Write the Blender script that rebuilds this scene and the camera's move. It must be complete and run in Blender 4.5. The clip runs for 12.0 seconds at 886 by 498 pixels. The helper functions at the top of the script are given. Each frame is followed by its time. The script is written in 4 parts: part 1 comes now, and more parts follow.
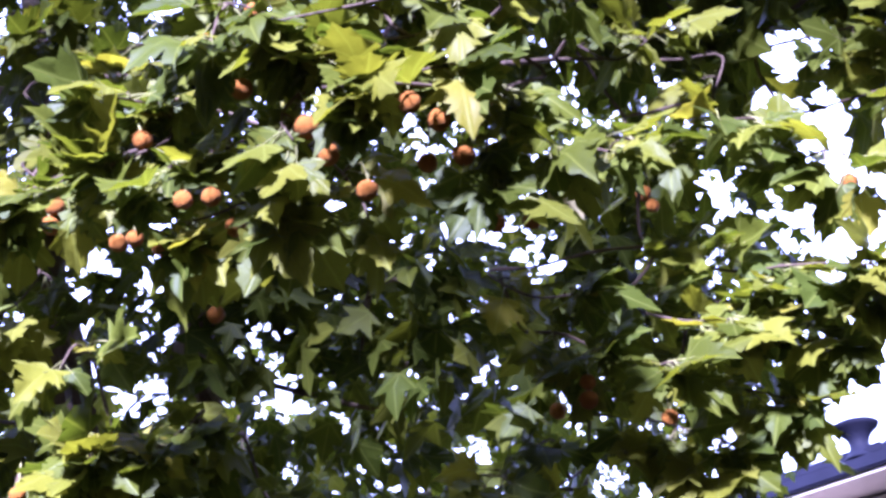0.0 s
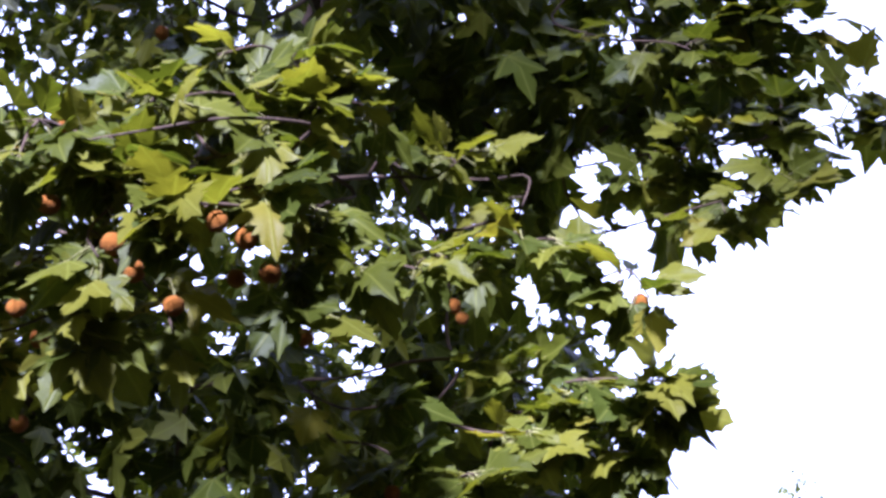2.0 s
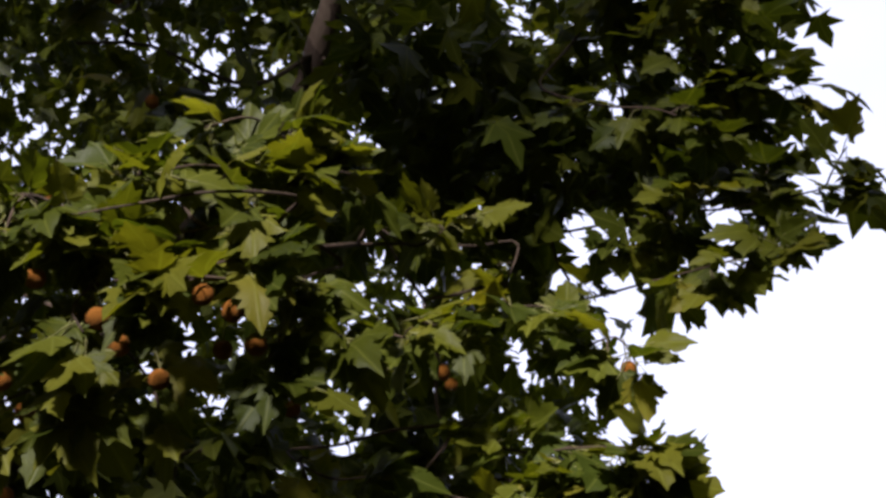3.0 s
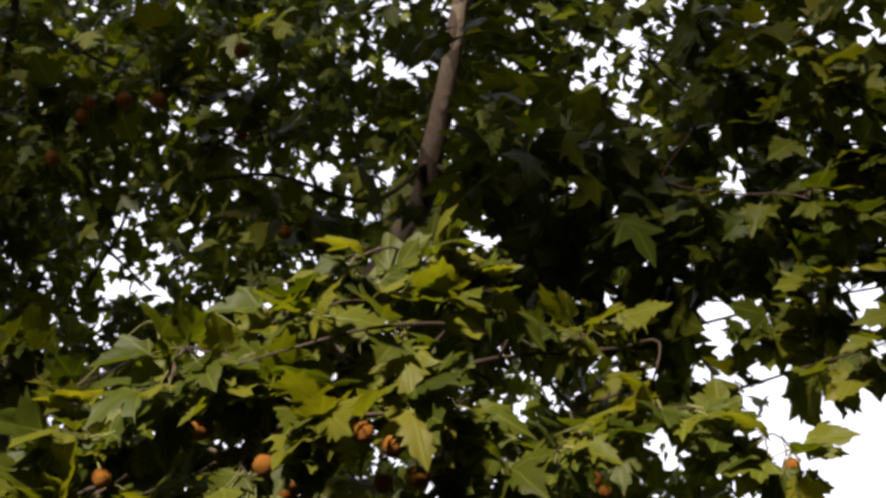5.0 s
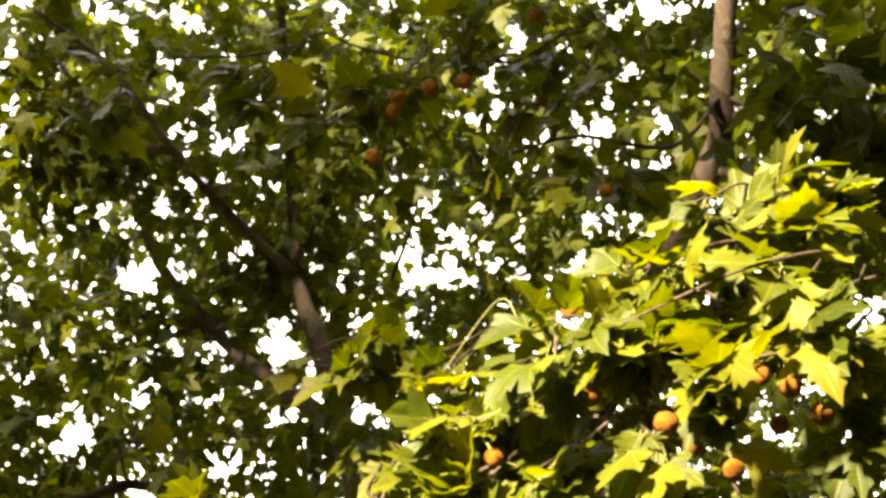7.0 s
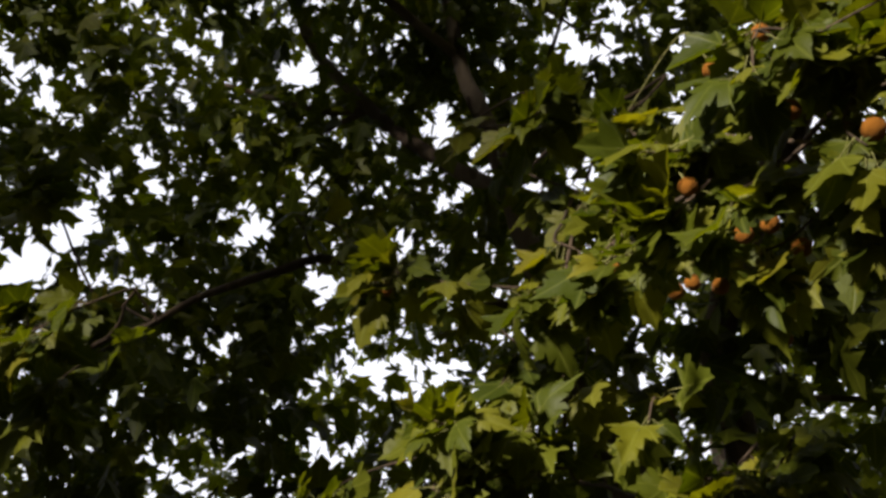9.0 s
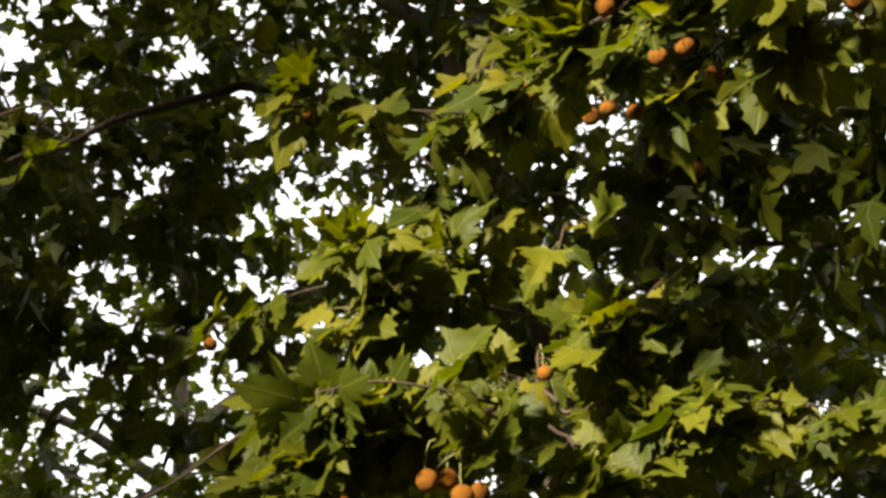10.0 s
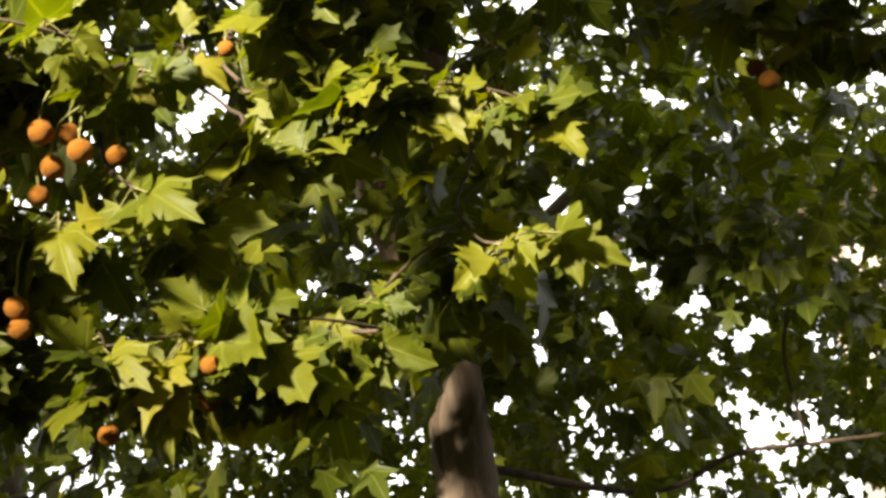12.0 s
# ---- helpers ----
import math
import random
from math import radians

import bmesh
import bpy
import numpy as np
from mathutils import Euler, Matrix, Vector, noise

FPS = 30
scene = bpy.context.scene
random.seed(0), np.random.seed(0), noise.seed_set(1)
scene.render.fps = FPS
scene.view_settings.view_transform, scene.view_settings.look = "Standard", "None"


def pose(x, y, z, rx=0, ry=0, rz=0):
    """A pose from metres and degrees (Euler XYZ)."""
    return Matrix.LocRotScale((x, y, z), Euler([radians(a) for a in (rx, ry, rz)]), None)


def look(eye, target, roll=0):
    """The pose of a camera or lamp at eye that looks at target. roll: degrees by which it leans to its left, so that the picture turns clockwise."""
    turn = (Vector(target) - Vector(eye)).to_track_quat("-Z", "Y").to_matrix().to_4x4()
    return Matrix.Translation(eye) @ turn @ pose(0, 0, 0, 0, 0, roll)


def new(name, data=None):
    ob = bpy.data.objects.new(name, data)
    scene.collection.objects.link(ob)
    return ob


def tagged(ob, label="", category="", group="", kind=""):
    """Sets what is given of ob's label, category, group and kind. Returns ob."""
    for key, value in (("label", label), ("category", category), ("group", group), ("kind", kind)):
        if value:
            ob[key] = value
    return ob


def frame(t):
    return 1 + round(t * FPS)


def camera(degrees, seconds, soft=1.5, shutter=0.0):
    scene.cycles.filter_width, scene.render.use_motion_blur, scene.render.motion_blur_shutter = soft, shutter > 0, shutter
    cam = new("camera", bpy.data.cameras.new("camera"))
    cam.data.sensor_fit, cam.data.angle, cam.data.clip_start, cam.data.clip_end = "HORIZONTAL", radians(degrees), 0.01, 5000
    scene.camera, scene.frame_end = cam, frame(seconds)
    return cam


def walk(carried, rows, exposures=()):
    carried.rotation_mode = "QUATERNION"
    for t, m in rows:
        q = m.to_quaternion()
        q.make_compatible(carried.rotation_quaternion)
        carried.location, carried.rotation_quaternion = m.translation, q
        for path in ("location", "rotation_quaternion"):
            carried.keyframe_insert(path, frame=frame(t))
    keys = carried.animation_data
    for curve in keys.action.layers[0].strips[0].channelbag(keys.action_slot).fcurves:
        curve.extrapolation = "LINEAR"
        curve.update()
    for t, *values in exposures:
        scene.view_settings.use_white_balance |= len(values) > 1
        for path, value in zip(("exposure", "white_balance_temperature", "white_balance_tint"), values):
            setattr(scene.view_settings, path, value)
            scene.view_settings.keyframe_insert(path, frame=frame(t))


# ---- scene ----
cam = camera(39.6, 12.0, soft=3.0)
METRES, EYE, TILT, LEAN, TURN = 1.35, 1.6, 30.0, 4.0, 0.0
ROWS = [
    (0.0, 0.0, 0.0, 0.0, 0.0, 0.0, 0.0),
    (0.5, 0.0182, -0.0121, -0.0035, -1.95, 1.24, -0.35),
    (1.0, 0.0281, -0.0325, 0.0047, -4.08, 2.25, -0.61),
    (1.5, 0.0356, -0.0512, 0.0233, -6.07, 3.11, -0.74),
    (2.0, 0.0466, -0.062, 0.034, -7.35, 4.28, -0.81),
    (2.5, 0.0596, -0.0638, 0.042, -7.91, 5.59, -0.84),
    (4.5, 0.0535, -0.0765, 0.123, -3.78, 9.4, 2.21),
    (5.0, -0.0004, -0.0721, 0.1221, -2.06, 10.41, 3.65),
    (5.5, -0.0576, -0.063, 0.1157, 0.89, 11.28, 5.45),
    (6.0, -0.0974, -0.062, 0.1176, 3.86, 11.48, 7.21),
    (6.5, -0.1267, -0.0534, 0.1337, 7.65, 11.04, 9.33),
    (7.0, -0.146, -0.048, 0.1379, 11.14, 10.42, 11.03),
    (9.0, -0.2307, -0.0452, 0.0505, 18.33, 3.27, 13.69),
    (9.5, -0.2182, -0.039, 0.0147, 17.73, 0.29, 12.86),
    (10.0, -0.1903, -0.0233, -0.0274, 16.16, -3.55, 11.81),
    (10.5, -0.1463, 0.0084, -0.0708, 14.46, -6.84, 10.87),
    (11.0, -0.0649, 0.0535, -0.13, 13.25, -10.15, 9.67),
    (11.5, -0.0086, 0.0886, -0.1762, 12.2, -12.76, 8.91),
    (12.0, 0.0411, 0.13, -0.2424, 11.09, -14.56, 8.11),
]
EXPOSURES = [(0.0, 3.40, 4600, 54), (1.0, 3.53, 4600, 54), (1.6, 3.53, 4600, 52), (2.2, 1.90, 5050, 38), (2.7, 1.0, 5650, 26), (4.6, 1.10, 6250, 20), (5.5, 2.15, 7050, 18), (7.0, 3.60, 8700, 12), (8.8, 1.15, 6700, 13), (9.5, 1.55, 7000, 12), (10.5, 2.40, 7300, 9), (11.0, 2.65, 7350, 9), (11.5, 2.95, 7350, 10), (12.0, 2.82, 7300, 10)]
walk(cam, [(t, pose(0, 0, EYE, TILT, LEAN, TURN) @ pose(METRES * x, METRES * y, METRES * z, 90 + pitch, roll, yaw)) for t, x, y, z, yaw, pitch, roll in ROWS], EXPOSURES)

# ---- sky and sun: thin bright cloud ----
SUN_EL, SUN_AZ = radians(27), radians(194)
world = bpy.data.worlds.new("sky")
scene.world = world
world.use_nodes = True
wn, wl = world.node_tree.nodes, world.node_tree.links
wn.clear()
w_out, w_bg, w_sky = wn.new("ShaderNodeOutputWorld"), wn.new("ShaderNodeBackground"), wn.new("ShaderNodeTexSky")
w_sky.sky_type, w_sky.sun_disc, w_sky.sun_elevation, w_sky.sun_rotation = "NISHITA", False, SUN_EL, SUN_AZ
w_mix, w_noise, w_ramp = wn.new("ShaderNodeMix"), wn.new("ShaderNodeTexNoise"), wn.new("ShaderNodeMapRange")
w_mix.data_type = "RGBA"
w_noise.inputs["Scale"].default_value, w_noise.inputs["Detail"].default_value = 1.6, 5
w_ramp.inputs["From Min"].default_value, w_ramp.inputs["From Max"].default_value = 0.35, 0.6
w_ramp.inputs["To Min"].default_value, w_ramp.inputs["To Max"].default_value = 0.7, 0.97
w_mix.inputs[7].default_value = (12, 12.6, 14.0, 1)
w_bg.inputs["Strength"].default_value = 0.048
wl.new(w_noise.outputs["Fac"], w_ramp.inputs["Value"])
wl.new(w_ramp.outputs["Result"], w_mix.inputs[0])
wl.new(w_sky.outputs["Color"], w_mix.inputs[6])
wl.new(w_mix.outputs[2], w_bg.inputs["Color"])
wl.new(w_bg.outputs["Background"], w_out.inputs["Surface"])
sun = new("sun", bpy.data.lights.new("sun", "SUN"))
sun.data.energy, sun.data.angle, sun.data.color = 4.0, radians(5), (1.0, 0.95, 0.84)
sun_way = Vector((math.sin(SUN_AZ) * math.cos(SUN_EL), math.cos(SUN_AZ) * math.cos(SUN_EL), math.sin(SUN_EL)))
sun.matrix_world = look(sun_way * 50, (0, 0, 0))


# ---- materials ----
def material(name):
    m = bpy.data.materials.new(name)
    m.use_nodes = True
    m.node_tree.nodes.clear()
    return m, m.node_tree.nodes, m.node_tree.links


def ramp(nodes, stops):
    r = nodes.new("ShaderNodeValToRGB")
    while len(r.color_ramp.elements) < len(stops):
        r.color_ramp.elements.new(0.5)
    for e, (p, c) in zip(r.color_ramp.elements, stops):
        e.position, e.color = p, (*c, 1)
    return r


def math_node(nodes, links, op, a, b=None, c=None):
    n = nodes.new("ShaderNodeMath")
    n.operation = op
    for i, v in enumerate((a, b, c)):
        if v is None:
            continue
        if isinstance(v, (int, float)):
            n.inputs[i].default_value = v
        else:
            links.new(v, n.inputs[i])
    return n.outputs[0]


def leaf_material(name, single, thin=0.35):
    """Plane leaf: green blade with paler ribs, a waxy sheen and light through it."""
    m, n, l = material(name)
    out = n.new("ShaderNodeOutputMaterial")
    if single:
        rnd = n.new("ShaderNodeObjectInfo").outputs["Random"]
    else:
        rnd = n.new("ShaderNodeNewGeometry").outputs["Random Per Island"]
    uv = n.new("ShaderNodeUVMap")
    sep = n.new("ShaderNodeSeparateXYZ")
    l.new(uv.outputs["UV"], sep.inputs[0])
    x, y = math_node(n, l, "ABSOLUTE", sep.outputs["X"]), sep.outputs["Y"]
    # ribs: the middle one and two to each side
    d1 = math_node(n, l, "ABSOLUTE", math_node(n, l, "SUBTRACT", math_node(n, l, "MULTIPLY", x, 0.62), math_node(n, l, "MULTIPLY", y, 0.78)))
    d2 = math_node(n, l, "ABSOLUTE", math_node(n, l, "ADD", math_node(n, l, "MULTIPLY", x, 0.1), y))
    near = math_node(n, l, "MINIMUM", x, math_node(n, l, "MINIMUM", d1, d2))
    rib = n.new("ShaderNodeMapRange")
    rib.inputs["From Min"].default_value, rib.inputs["From Max"].default_value = 0.03, 0.006
    l.new(near, rib.inputs["Value"])
    co = n.new("ShaderNodeTexCoord")
    blotch = n.new("ShaderNodeTexNoise")
    blotch.inputs["Scale"].default_value, blotch.inputs["Detail"].default_value = 28, 3
    l.new(co.outputs["Object"], blotch.inputs["Vector"])
    # massed leaves keep to darker tones, which puts inner-crown shade into their colour
    shade = math_node(n, l, "ADD", math_node(n, l, "MULTIPLY", rnd, 0.82 if single else 0.55), math_node(n, l, "MULTIPLY", blotch.outputs["Fac"], 0.22))
    col = ramp(n, LEAF_STOPS)
    l.new(shade, col.inputs["Fac"])
    cool = n.new("ShaderNodeMix")
    cool.data_type = "RGBA"
    l.new(math_node(n, l, "MULTIPLY", math_node(n, l, "FRACT", math_node(n, l, "MULTIPLY", rnd, 7.31)), 0.32), cool.inputs[0])
    l.new(col.outputs["Color"], cool.inputs[6])
    cool.inputs[7].default_value = (0.042, 0.070, 0.012, 1)
    pale = n.new("ShaderNodeMix")
    pale.data_type = "RGBA"
    l.new(math_node(n, l, "MULTIPLY", rib.outputs["Result"], 0.22), pale.inputs[0])
    l.new(cool.outputs[2], pale.inputs[6])
    pale.inputs[7].default_value = (0.24, 0.26, 0.05, 1)
    bs = n.new("ShaderNodeBsdfPrincipled")
    bs.inputs["Roughness"].default_value, bs.inputs["Specular IOR Level"].default_value = 0.48, 0.18
    l.new(pale.outputs[2], bs.inputs["Base Color"])
    bump = n.new("ShaderNodeBump")
    bump.inputs["Strength"].default_value, bump.inputs["Distance"].default_value = 0.25, 0.004
    l.new(math_node(n, l, "ADD", blotch.outputs["Fac"], rib.outputs["Result"]), bump.inputs["Height"])
    l.new(bump.outputs["Normal"], bs.inputs["Normal"])
    tr = n.new("ShaderNodeBsdfTranslucent")
    warm = n.new("ShaderNodeMix")
    warm.data_type, warm.blend_type = "RGBA", "MULTIPLY"
    warm.inputs[0].default_value = 1
    l.new(pale.outputs[2], warm.inputs[6])
    warm.inputs[7].default_value = (2.2, 2.2, 0.4, 1)
    l.new(warm.outputs[2], tr.inputs["Color"])
    mix = n.new("ShaderNodeMixShader")
    mix.inputs[0].default_value = thin
    l.new(bs.outputs["BSDF"], mix.inputs[1])
    l.new(tr.outputs["BSDF"], mix.inputs[2])
    l.new(mix.outputs["Shader"], out.inputs["Surface"])
    return m


def mottled(name, stops, scale, rough=0.85, bump_size=0.01, stretch=(1, 1, 0.35), patch=True, spec=0.3):
    """A rough natural surface: patches, grain and relief."""
    m, n, l = material(name)
    out, bs = n.new("ShaderNodeOutputMaterial"), n.new("ShaderNodeBsdfPrincipled")
    co, mp = n.new("ShaderNodeTexCoord"), n.new("ShaderNodeMapping")
    mp.inputs["Scale"].default_value = stretch
    l.new(co.outputs["Object"], mp.inputs["Vector"])
    big, fine = n.new("ShaderNodeTexNoise"), n.new("ShaderNodeTexNoise")
    big.inputs["Scale"].default_value, big.inputs["Detail"].default_value = scale, 4
    fine.inputs["Scale"].default_value, fine.inputs["Detail"].default_value = scale * 9, 5
    vor = n.new("ShaderNodeTexVoronoi")
    vor.inputs["Scale"].default_value = scale * 1.6
    warp = n.new("ShaderNodeVectorMath")
    warp.operation = "MULTIPLY_ADD"
    l.new(mp.outputs["Vector"], big.inputs["Vector"])
    l.new(mp.outputs["Vector"], fine.inputs["Vector"])
    l.new(big.outputs["Color"], warp.inputs[0])
    warp.inputs[1].default_value = (0.12, 0.12, 0.12)
    l.new(mp.outputs["Vector"], warp.inputs[2])
    l.new(warp.outputs["Vector"], vor.inputs["Vector"])
    cell = n.new("ShaderNodeSeparateColor")
    l.new(vor.outputs["Color"], cell.inputs["Color"])
    base = math_node(n, l, "MULTIPLY", cell.outputs[0], 0.6 if patch else 0.0)
    tone = math_node(n, l, "ADD", base, math_node(n, l, "ADD", math_node(n, l, "MULTIPLY", big.outputs["Fac"], 0.4 if patch else 0.75), math_node(n, l, "MULTIPLY", fine.outputs["Fac"], 0.2)))
    col = ramp(n, stops)
    l.new(tone, col.inputs["Fac"])
    l.new(col.outputs["Color"], bs.inputs["Base Color"])
    bs.inputs["Roughness"].default_value, bs.inputs["Specular IOR Level"].default_value = rough, spec
    bump = n.new("ShaderNodeBump")
    bump.inputs["Strength"].default_value, bump.inputs["Distance"].default_value = 0.6, bump_size
    l.new(math_node(n, l, "ADD", tone, fine.outputs["Fac"]), bump.inputs["Height"])
    l.new(bump.outputs["Normal"], bs.inputs["Normal"])
    l.new(bs.outputs["BSDF"], out.inputs["Surface"])
    return m


LEAF_STOPS = [(0.0, (0.029, 0.040, 0.003)), (0.45, (0.065, 0.075, 0.004)), (0.8, (0.134, 0.134, 0.009)), (1.0, (0.195, 0.165, 0.014))]
LEAF_ONE = leaf_material("leaf_blade", True)
LEAF_MANY = leaf_material("foliage", False)
STALK = mottled("leaf_stalk", [(0.2, (0.16, 0.18, 0.05)), (0.8, (0.28, 0.26, 0.09))], 30, 0.6, 0.001)
BARK = mottled("plane_bark", [(0.2, (0.045, 0.029, 0.019)), (0.45, (0.085, 0.056, 0.037)), (0.62, (0.13, 0.091, 0.062)), (0.85, (0.21, 0.16, 0.112))], 6, 0.85, 0.012)
TWIG = mottled("twig_bark", [(0.2, (0.032, 0.021, 0.013)), (0.8, (0.09, 0.06, 0.038))], 14, 0.8, 0.003)
FRUIT = mottled("fruit_fuzz", [(0.2, (0.16, 0.052, 0.004)), (0.6, (0.29, 0.105, 0.006)), (0.9, (0.40, 0.165, 0.012))], 160, 0.9, 0.002, (1, 1, 1), False)
GROUND = mottled("ground_earth", [(0.2, (0.025, 0.021, 0.015)), (0.8, (0.06, 0.048, 0.034))], 1.2, 0.95, 0.02, (1, 1, 1), False)
STONE = mottled("wall_stone", [(0.2, (0.07, 0.06, 0.05)), (0.8, (0.14, 0.12, 0.10))], 1.8, 0.9, 0.01, (1, 1, 1), False)
PLASTER = mottled("wall_plaster", [(0.2, (0.40, 0.34, 0.28)), (0.8, (0.52, 0.45, 0.38))], 1.5, 0.9, 0.004, (1, 1, 1), False)
ROOFING = mottled("roof_sheet", [(0.2, (0.005, 0.005, 0.010)), (0.8, (0.009, 0.009, 0.017))], 3, 0.7, 0.004, (1, 1, 1), False, 0.08)


# ---- mesh tools ----
def part(name, mesh, parent, label=""):
    """Links a mesh as one part under a thing (or a part of it), in the place's own axes."""
    ob = new(name, mesh)
    if parent is not None:
        ob.parent = parent
        if parent.type == "EMPTY":
            ob.matrix_parent_inverse = parent.matrix_basis.inverted()
    return tagged(ob, label)


def thing(name, base, label, category, group="", kind=""):
    ob = new(name)
    ob.location = base
    ob.empty_display_size = 0.2
    return tagged(ob, label, category, group, kind)


def glide(pts, step):
    """A smooth run of points through the given ones."""
    p = [Vector(q) for q in pts]
    p = [p[0] * 2 - p[1]] + p + [p[-1] * 2 - p[-2]]
    run = []
    for i in range(1, len(p) - 2):
        a, b, c, d = p[i - 1:i + 3]
        k = max(2, int((c - b).length / step))
        for j in range(k):
            u = j / k
            run.append(0.5 * (2 * b + (c - a) * u + (2 * a - 5 * b + 4 * c - d) * u * u + (3 * b - a - 3 * c + d) * u ** 3))
    run.append(p[-2])
    return run


def tube_into(bm, run, r0, r1, sides=8, wobble=0.0, slot=0, radii=None):
    """A tapered round limb along a run of points."""
    rings, n = [], len(run)
    for i, p in enumerate(run):
        way = (run[min(i + 1, n - 1)] - run[max(i - 1, 0)]).normalized()
        side = way.cross(Vector((0.31, 0.95, 0.1))).normalized()
        up = side.cross(way)
        r = radii[i] if radii else r0 + (r1 - r0) * i / (n - 1)
        ring = []
        for k in range(sides):
            a = 2 * math.pi * k / sides
            out = side * math.cos(a) + up * math.sin(a)
            rr = r * (1 + wobble * noise.noise((p + out * r * 2) * (0.6 / max(r, 0.02))))
            ring.append(bm.verts.new(p + out * rr))
        rings.append(ring)
    for a, b in zip(rings, rings[1:]):
        for k in range(sides):
            f = bm.faces.new((a[k], a[(k + 1) % sides], b[(k + 1) % sides], b[k]))
            f.smooth, f.material_index = True, slot
    for ring in (rings[0], rings[-1]):
        f = bm.faces.new(ring)
        f.material_index = slot


def to_mesh(bm, name, *mats):
    bmesh.ops.recalc_face_normals(bm, faces=bm.faces)
    me = bpy.data.meshes.new(name)
    bm.to_mesh(me)
    bm.free()
    for m in mats:
        me.materials.append(m)
    return me


LIMB_RUNS = []


def limb(tree, name, pts, r0, r1, label="", mat=None, sides=12, step=0.06, wobble=0.18):
    """A limb; r0 may be a radius for each of its points."""
    bm = bmesh.new()
    run = glide(pts, step)
    radii = None
    if isinstance(r0, (list, tuple)):
        way = [0.0]
        for a, b in zip(pts, pts[1:]):
            way.append(way[-1] + (Vector(b) - Vector(a)).length)
        along = [0.0]
        for a, b in zip(run, run[1:]):
            along.append(along[-1] + (b - a).length)
        radii = [float(v) for v in np.interp(np.array(along) * way[-1] / along[-1], way, r0)]
    tube_into(bm, run, r0, r1, sides, wobble, 0, radii)
    LIMB_RUNS.extend((p, tree) for p in run[len(run) // 8:])
    return part(name, to_mesh(bm, name, mat or BARK), tree, label)


# ---- the leaf ----
HALF = [(0.13, -0.08), (0.39, -0.05), (0.36, 0.07), (0.30, 0.15), (0.45, 0.22), (0.48, 0.33), (0.60, 0.44), (0.45, 0.44), (0.38, 0.50), (0.23, 0.47), (0.31, 0.60), (0.22, 0.65), (0.21, 0.77), (0.10, 0.83)]
HALF_FAR = [(0.38, -0.06), (0.29, 0.15), (0.60, 0.43), (0.20, 0.46), (0.24, 0.66)]


def leaf_points(half, bend, fold, twist, rng, jag):
    """Blade of length 1 from its base at the origin along y, facing z: vertices, triangles and flat places."""
    flat = [(0.0, 0.0), (0.0, 0.36), (0.0, 1.0)]
    right = [(x * (1 + rng.uniform(-jag, jag)), y + rng.uniform(-jag, jag) * 0.3) for x, y in half]
    left = [(-x * (1 + rng.uniform(-jag, jag)), y + rng.uniform(-jag, jag) * 0.3) for x, y in half]
    n = len(half)
    cut = max(range(n), key=lambda i: (half[i][1] < 0.5 and half[i][0] < 0.25 and half[i][1] > 0.3))
    low = min(range(1, n), key=lambda i: abs(half[i][1] - 0.15))
    tris = []
    for s, side in ((0, right), (1, left)):
        o = len(flat)
        flat += side
        idx = [o + i for i in range(n)]
        poly_a = [0] + idx[:low + 1]
        poly_b = [0] + idx[low:cut + 1] + [1]
        poly_c = [1] + idx[cut:] + [2]
        for poly, hub in ((poly_a, None), (poly_b, (0.26 if s == 0 else -0.26, 0.26)), (poly_c, (0.07 if s == 0 else -0.07, 0.6))):
            if hub is None or n < 8:
                fan = [(poly[0], poly[i], poly[i + 1]) for i in range(1, len(poly) - 1)]
            else:
                h = len(flat)
                flat.append(hub)
                fan = [(h, poly[i], poly[(i + 1) % len(poly)]) for i in range(len(poly))]
            tris += [t if s == 0 else t[::-1] for t in fan]
    verts = []
    for x, y in flat:
        r = math.hypot(x, y)
        z = fold * abs(x) - bend * r * r + twist * x * y + 0.06 * math.sin(9 * x + 3 + 20 * twist) * math.cos(7 * y + 9 * bend)
        verts.append((x, y, z))
    return verts, tris, flat


def leaf_mesh(k, rng):
    """A single leaf with its stalk, for those that hang within reach."""
    verts, tris, flat = leaf_points(HALF, rng.uniform(-0.1, 0.7), rng.uniform(-0.2, 0.55), rng.uniform(-0.6, 0.6), rng, 0.2)
    n = len(verts)
    stalk = glide([(0, -0.46, 0.10), (0, -0.22, 0.07), (0, 0.0, 0.012), (0, 0.2, 0.012)], 0.12)
    uv = list(flat)
    for i, p in enumerate(stalk):
        r = 0.017 - 0.008 * i / (len(stalk) - 1)
        for a in (0, 2.1, 4.2):
            verts.append((p.x + r * math.cos(a), p.y, p.z + r * math.sin(a)))
            uv.append((0.3, 0.6))
    faces = list(tris)
    for i in range(len(stalk) - 1):
        for a in range(3):
            b, c = n + 3 * i + a, n + 3 * i + (a + 1) % 3
            faces.append((b, c, c + 3, b + 3))
    me = bpy.data.meshes.new("leaf")
    me.from_pydata(verts, [], faces)
    me.materials.append(LEAF_ONE)
    me.materials.append(STALK)
    layer = me.uv_layers.new(name="UVMap")
    for poly in me.polygons:
        poly.material_index = 1 if poly.index >= len(tris) else 0
        poly.use_smooth = True
        for li in poly.loop_indices:
            layer.data[li].uv = uv[me.loops[li].vertex_index]
    return me


LEAF_RNG = random.Random(5)
LEAVES = [leaf_mesh(k, LEAF_RNG) for k in range(24)]
# leaf faces are turned this way so the camera sees them lit
EYE_SIDE = Vector((-0.12, -0.9, 0.18))
# mean camera place; leaves keep off the line from it to each seed ball
EYE_SPOT = Vector((-0.1, 0.0, 1.6))


def unit_random(rng):
    while True:
        v = Vector((rng.uniform(-1, 1), rng.uniform(-1, 1), rng.uniform(-1, 1)))
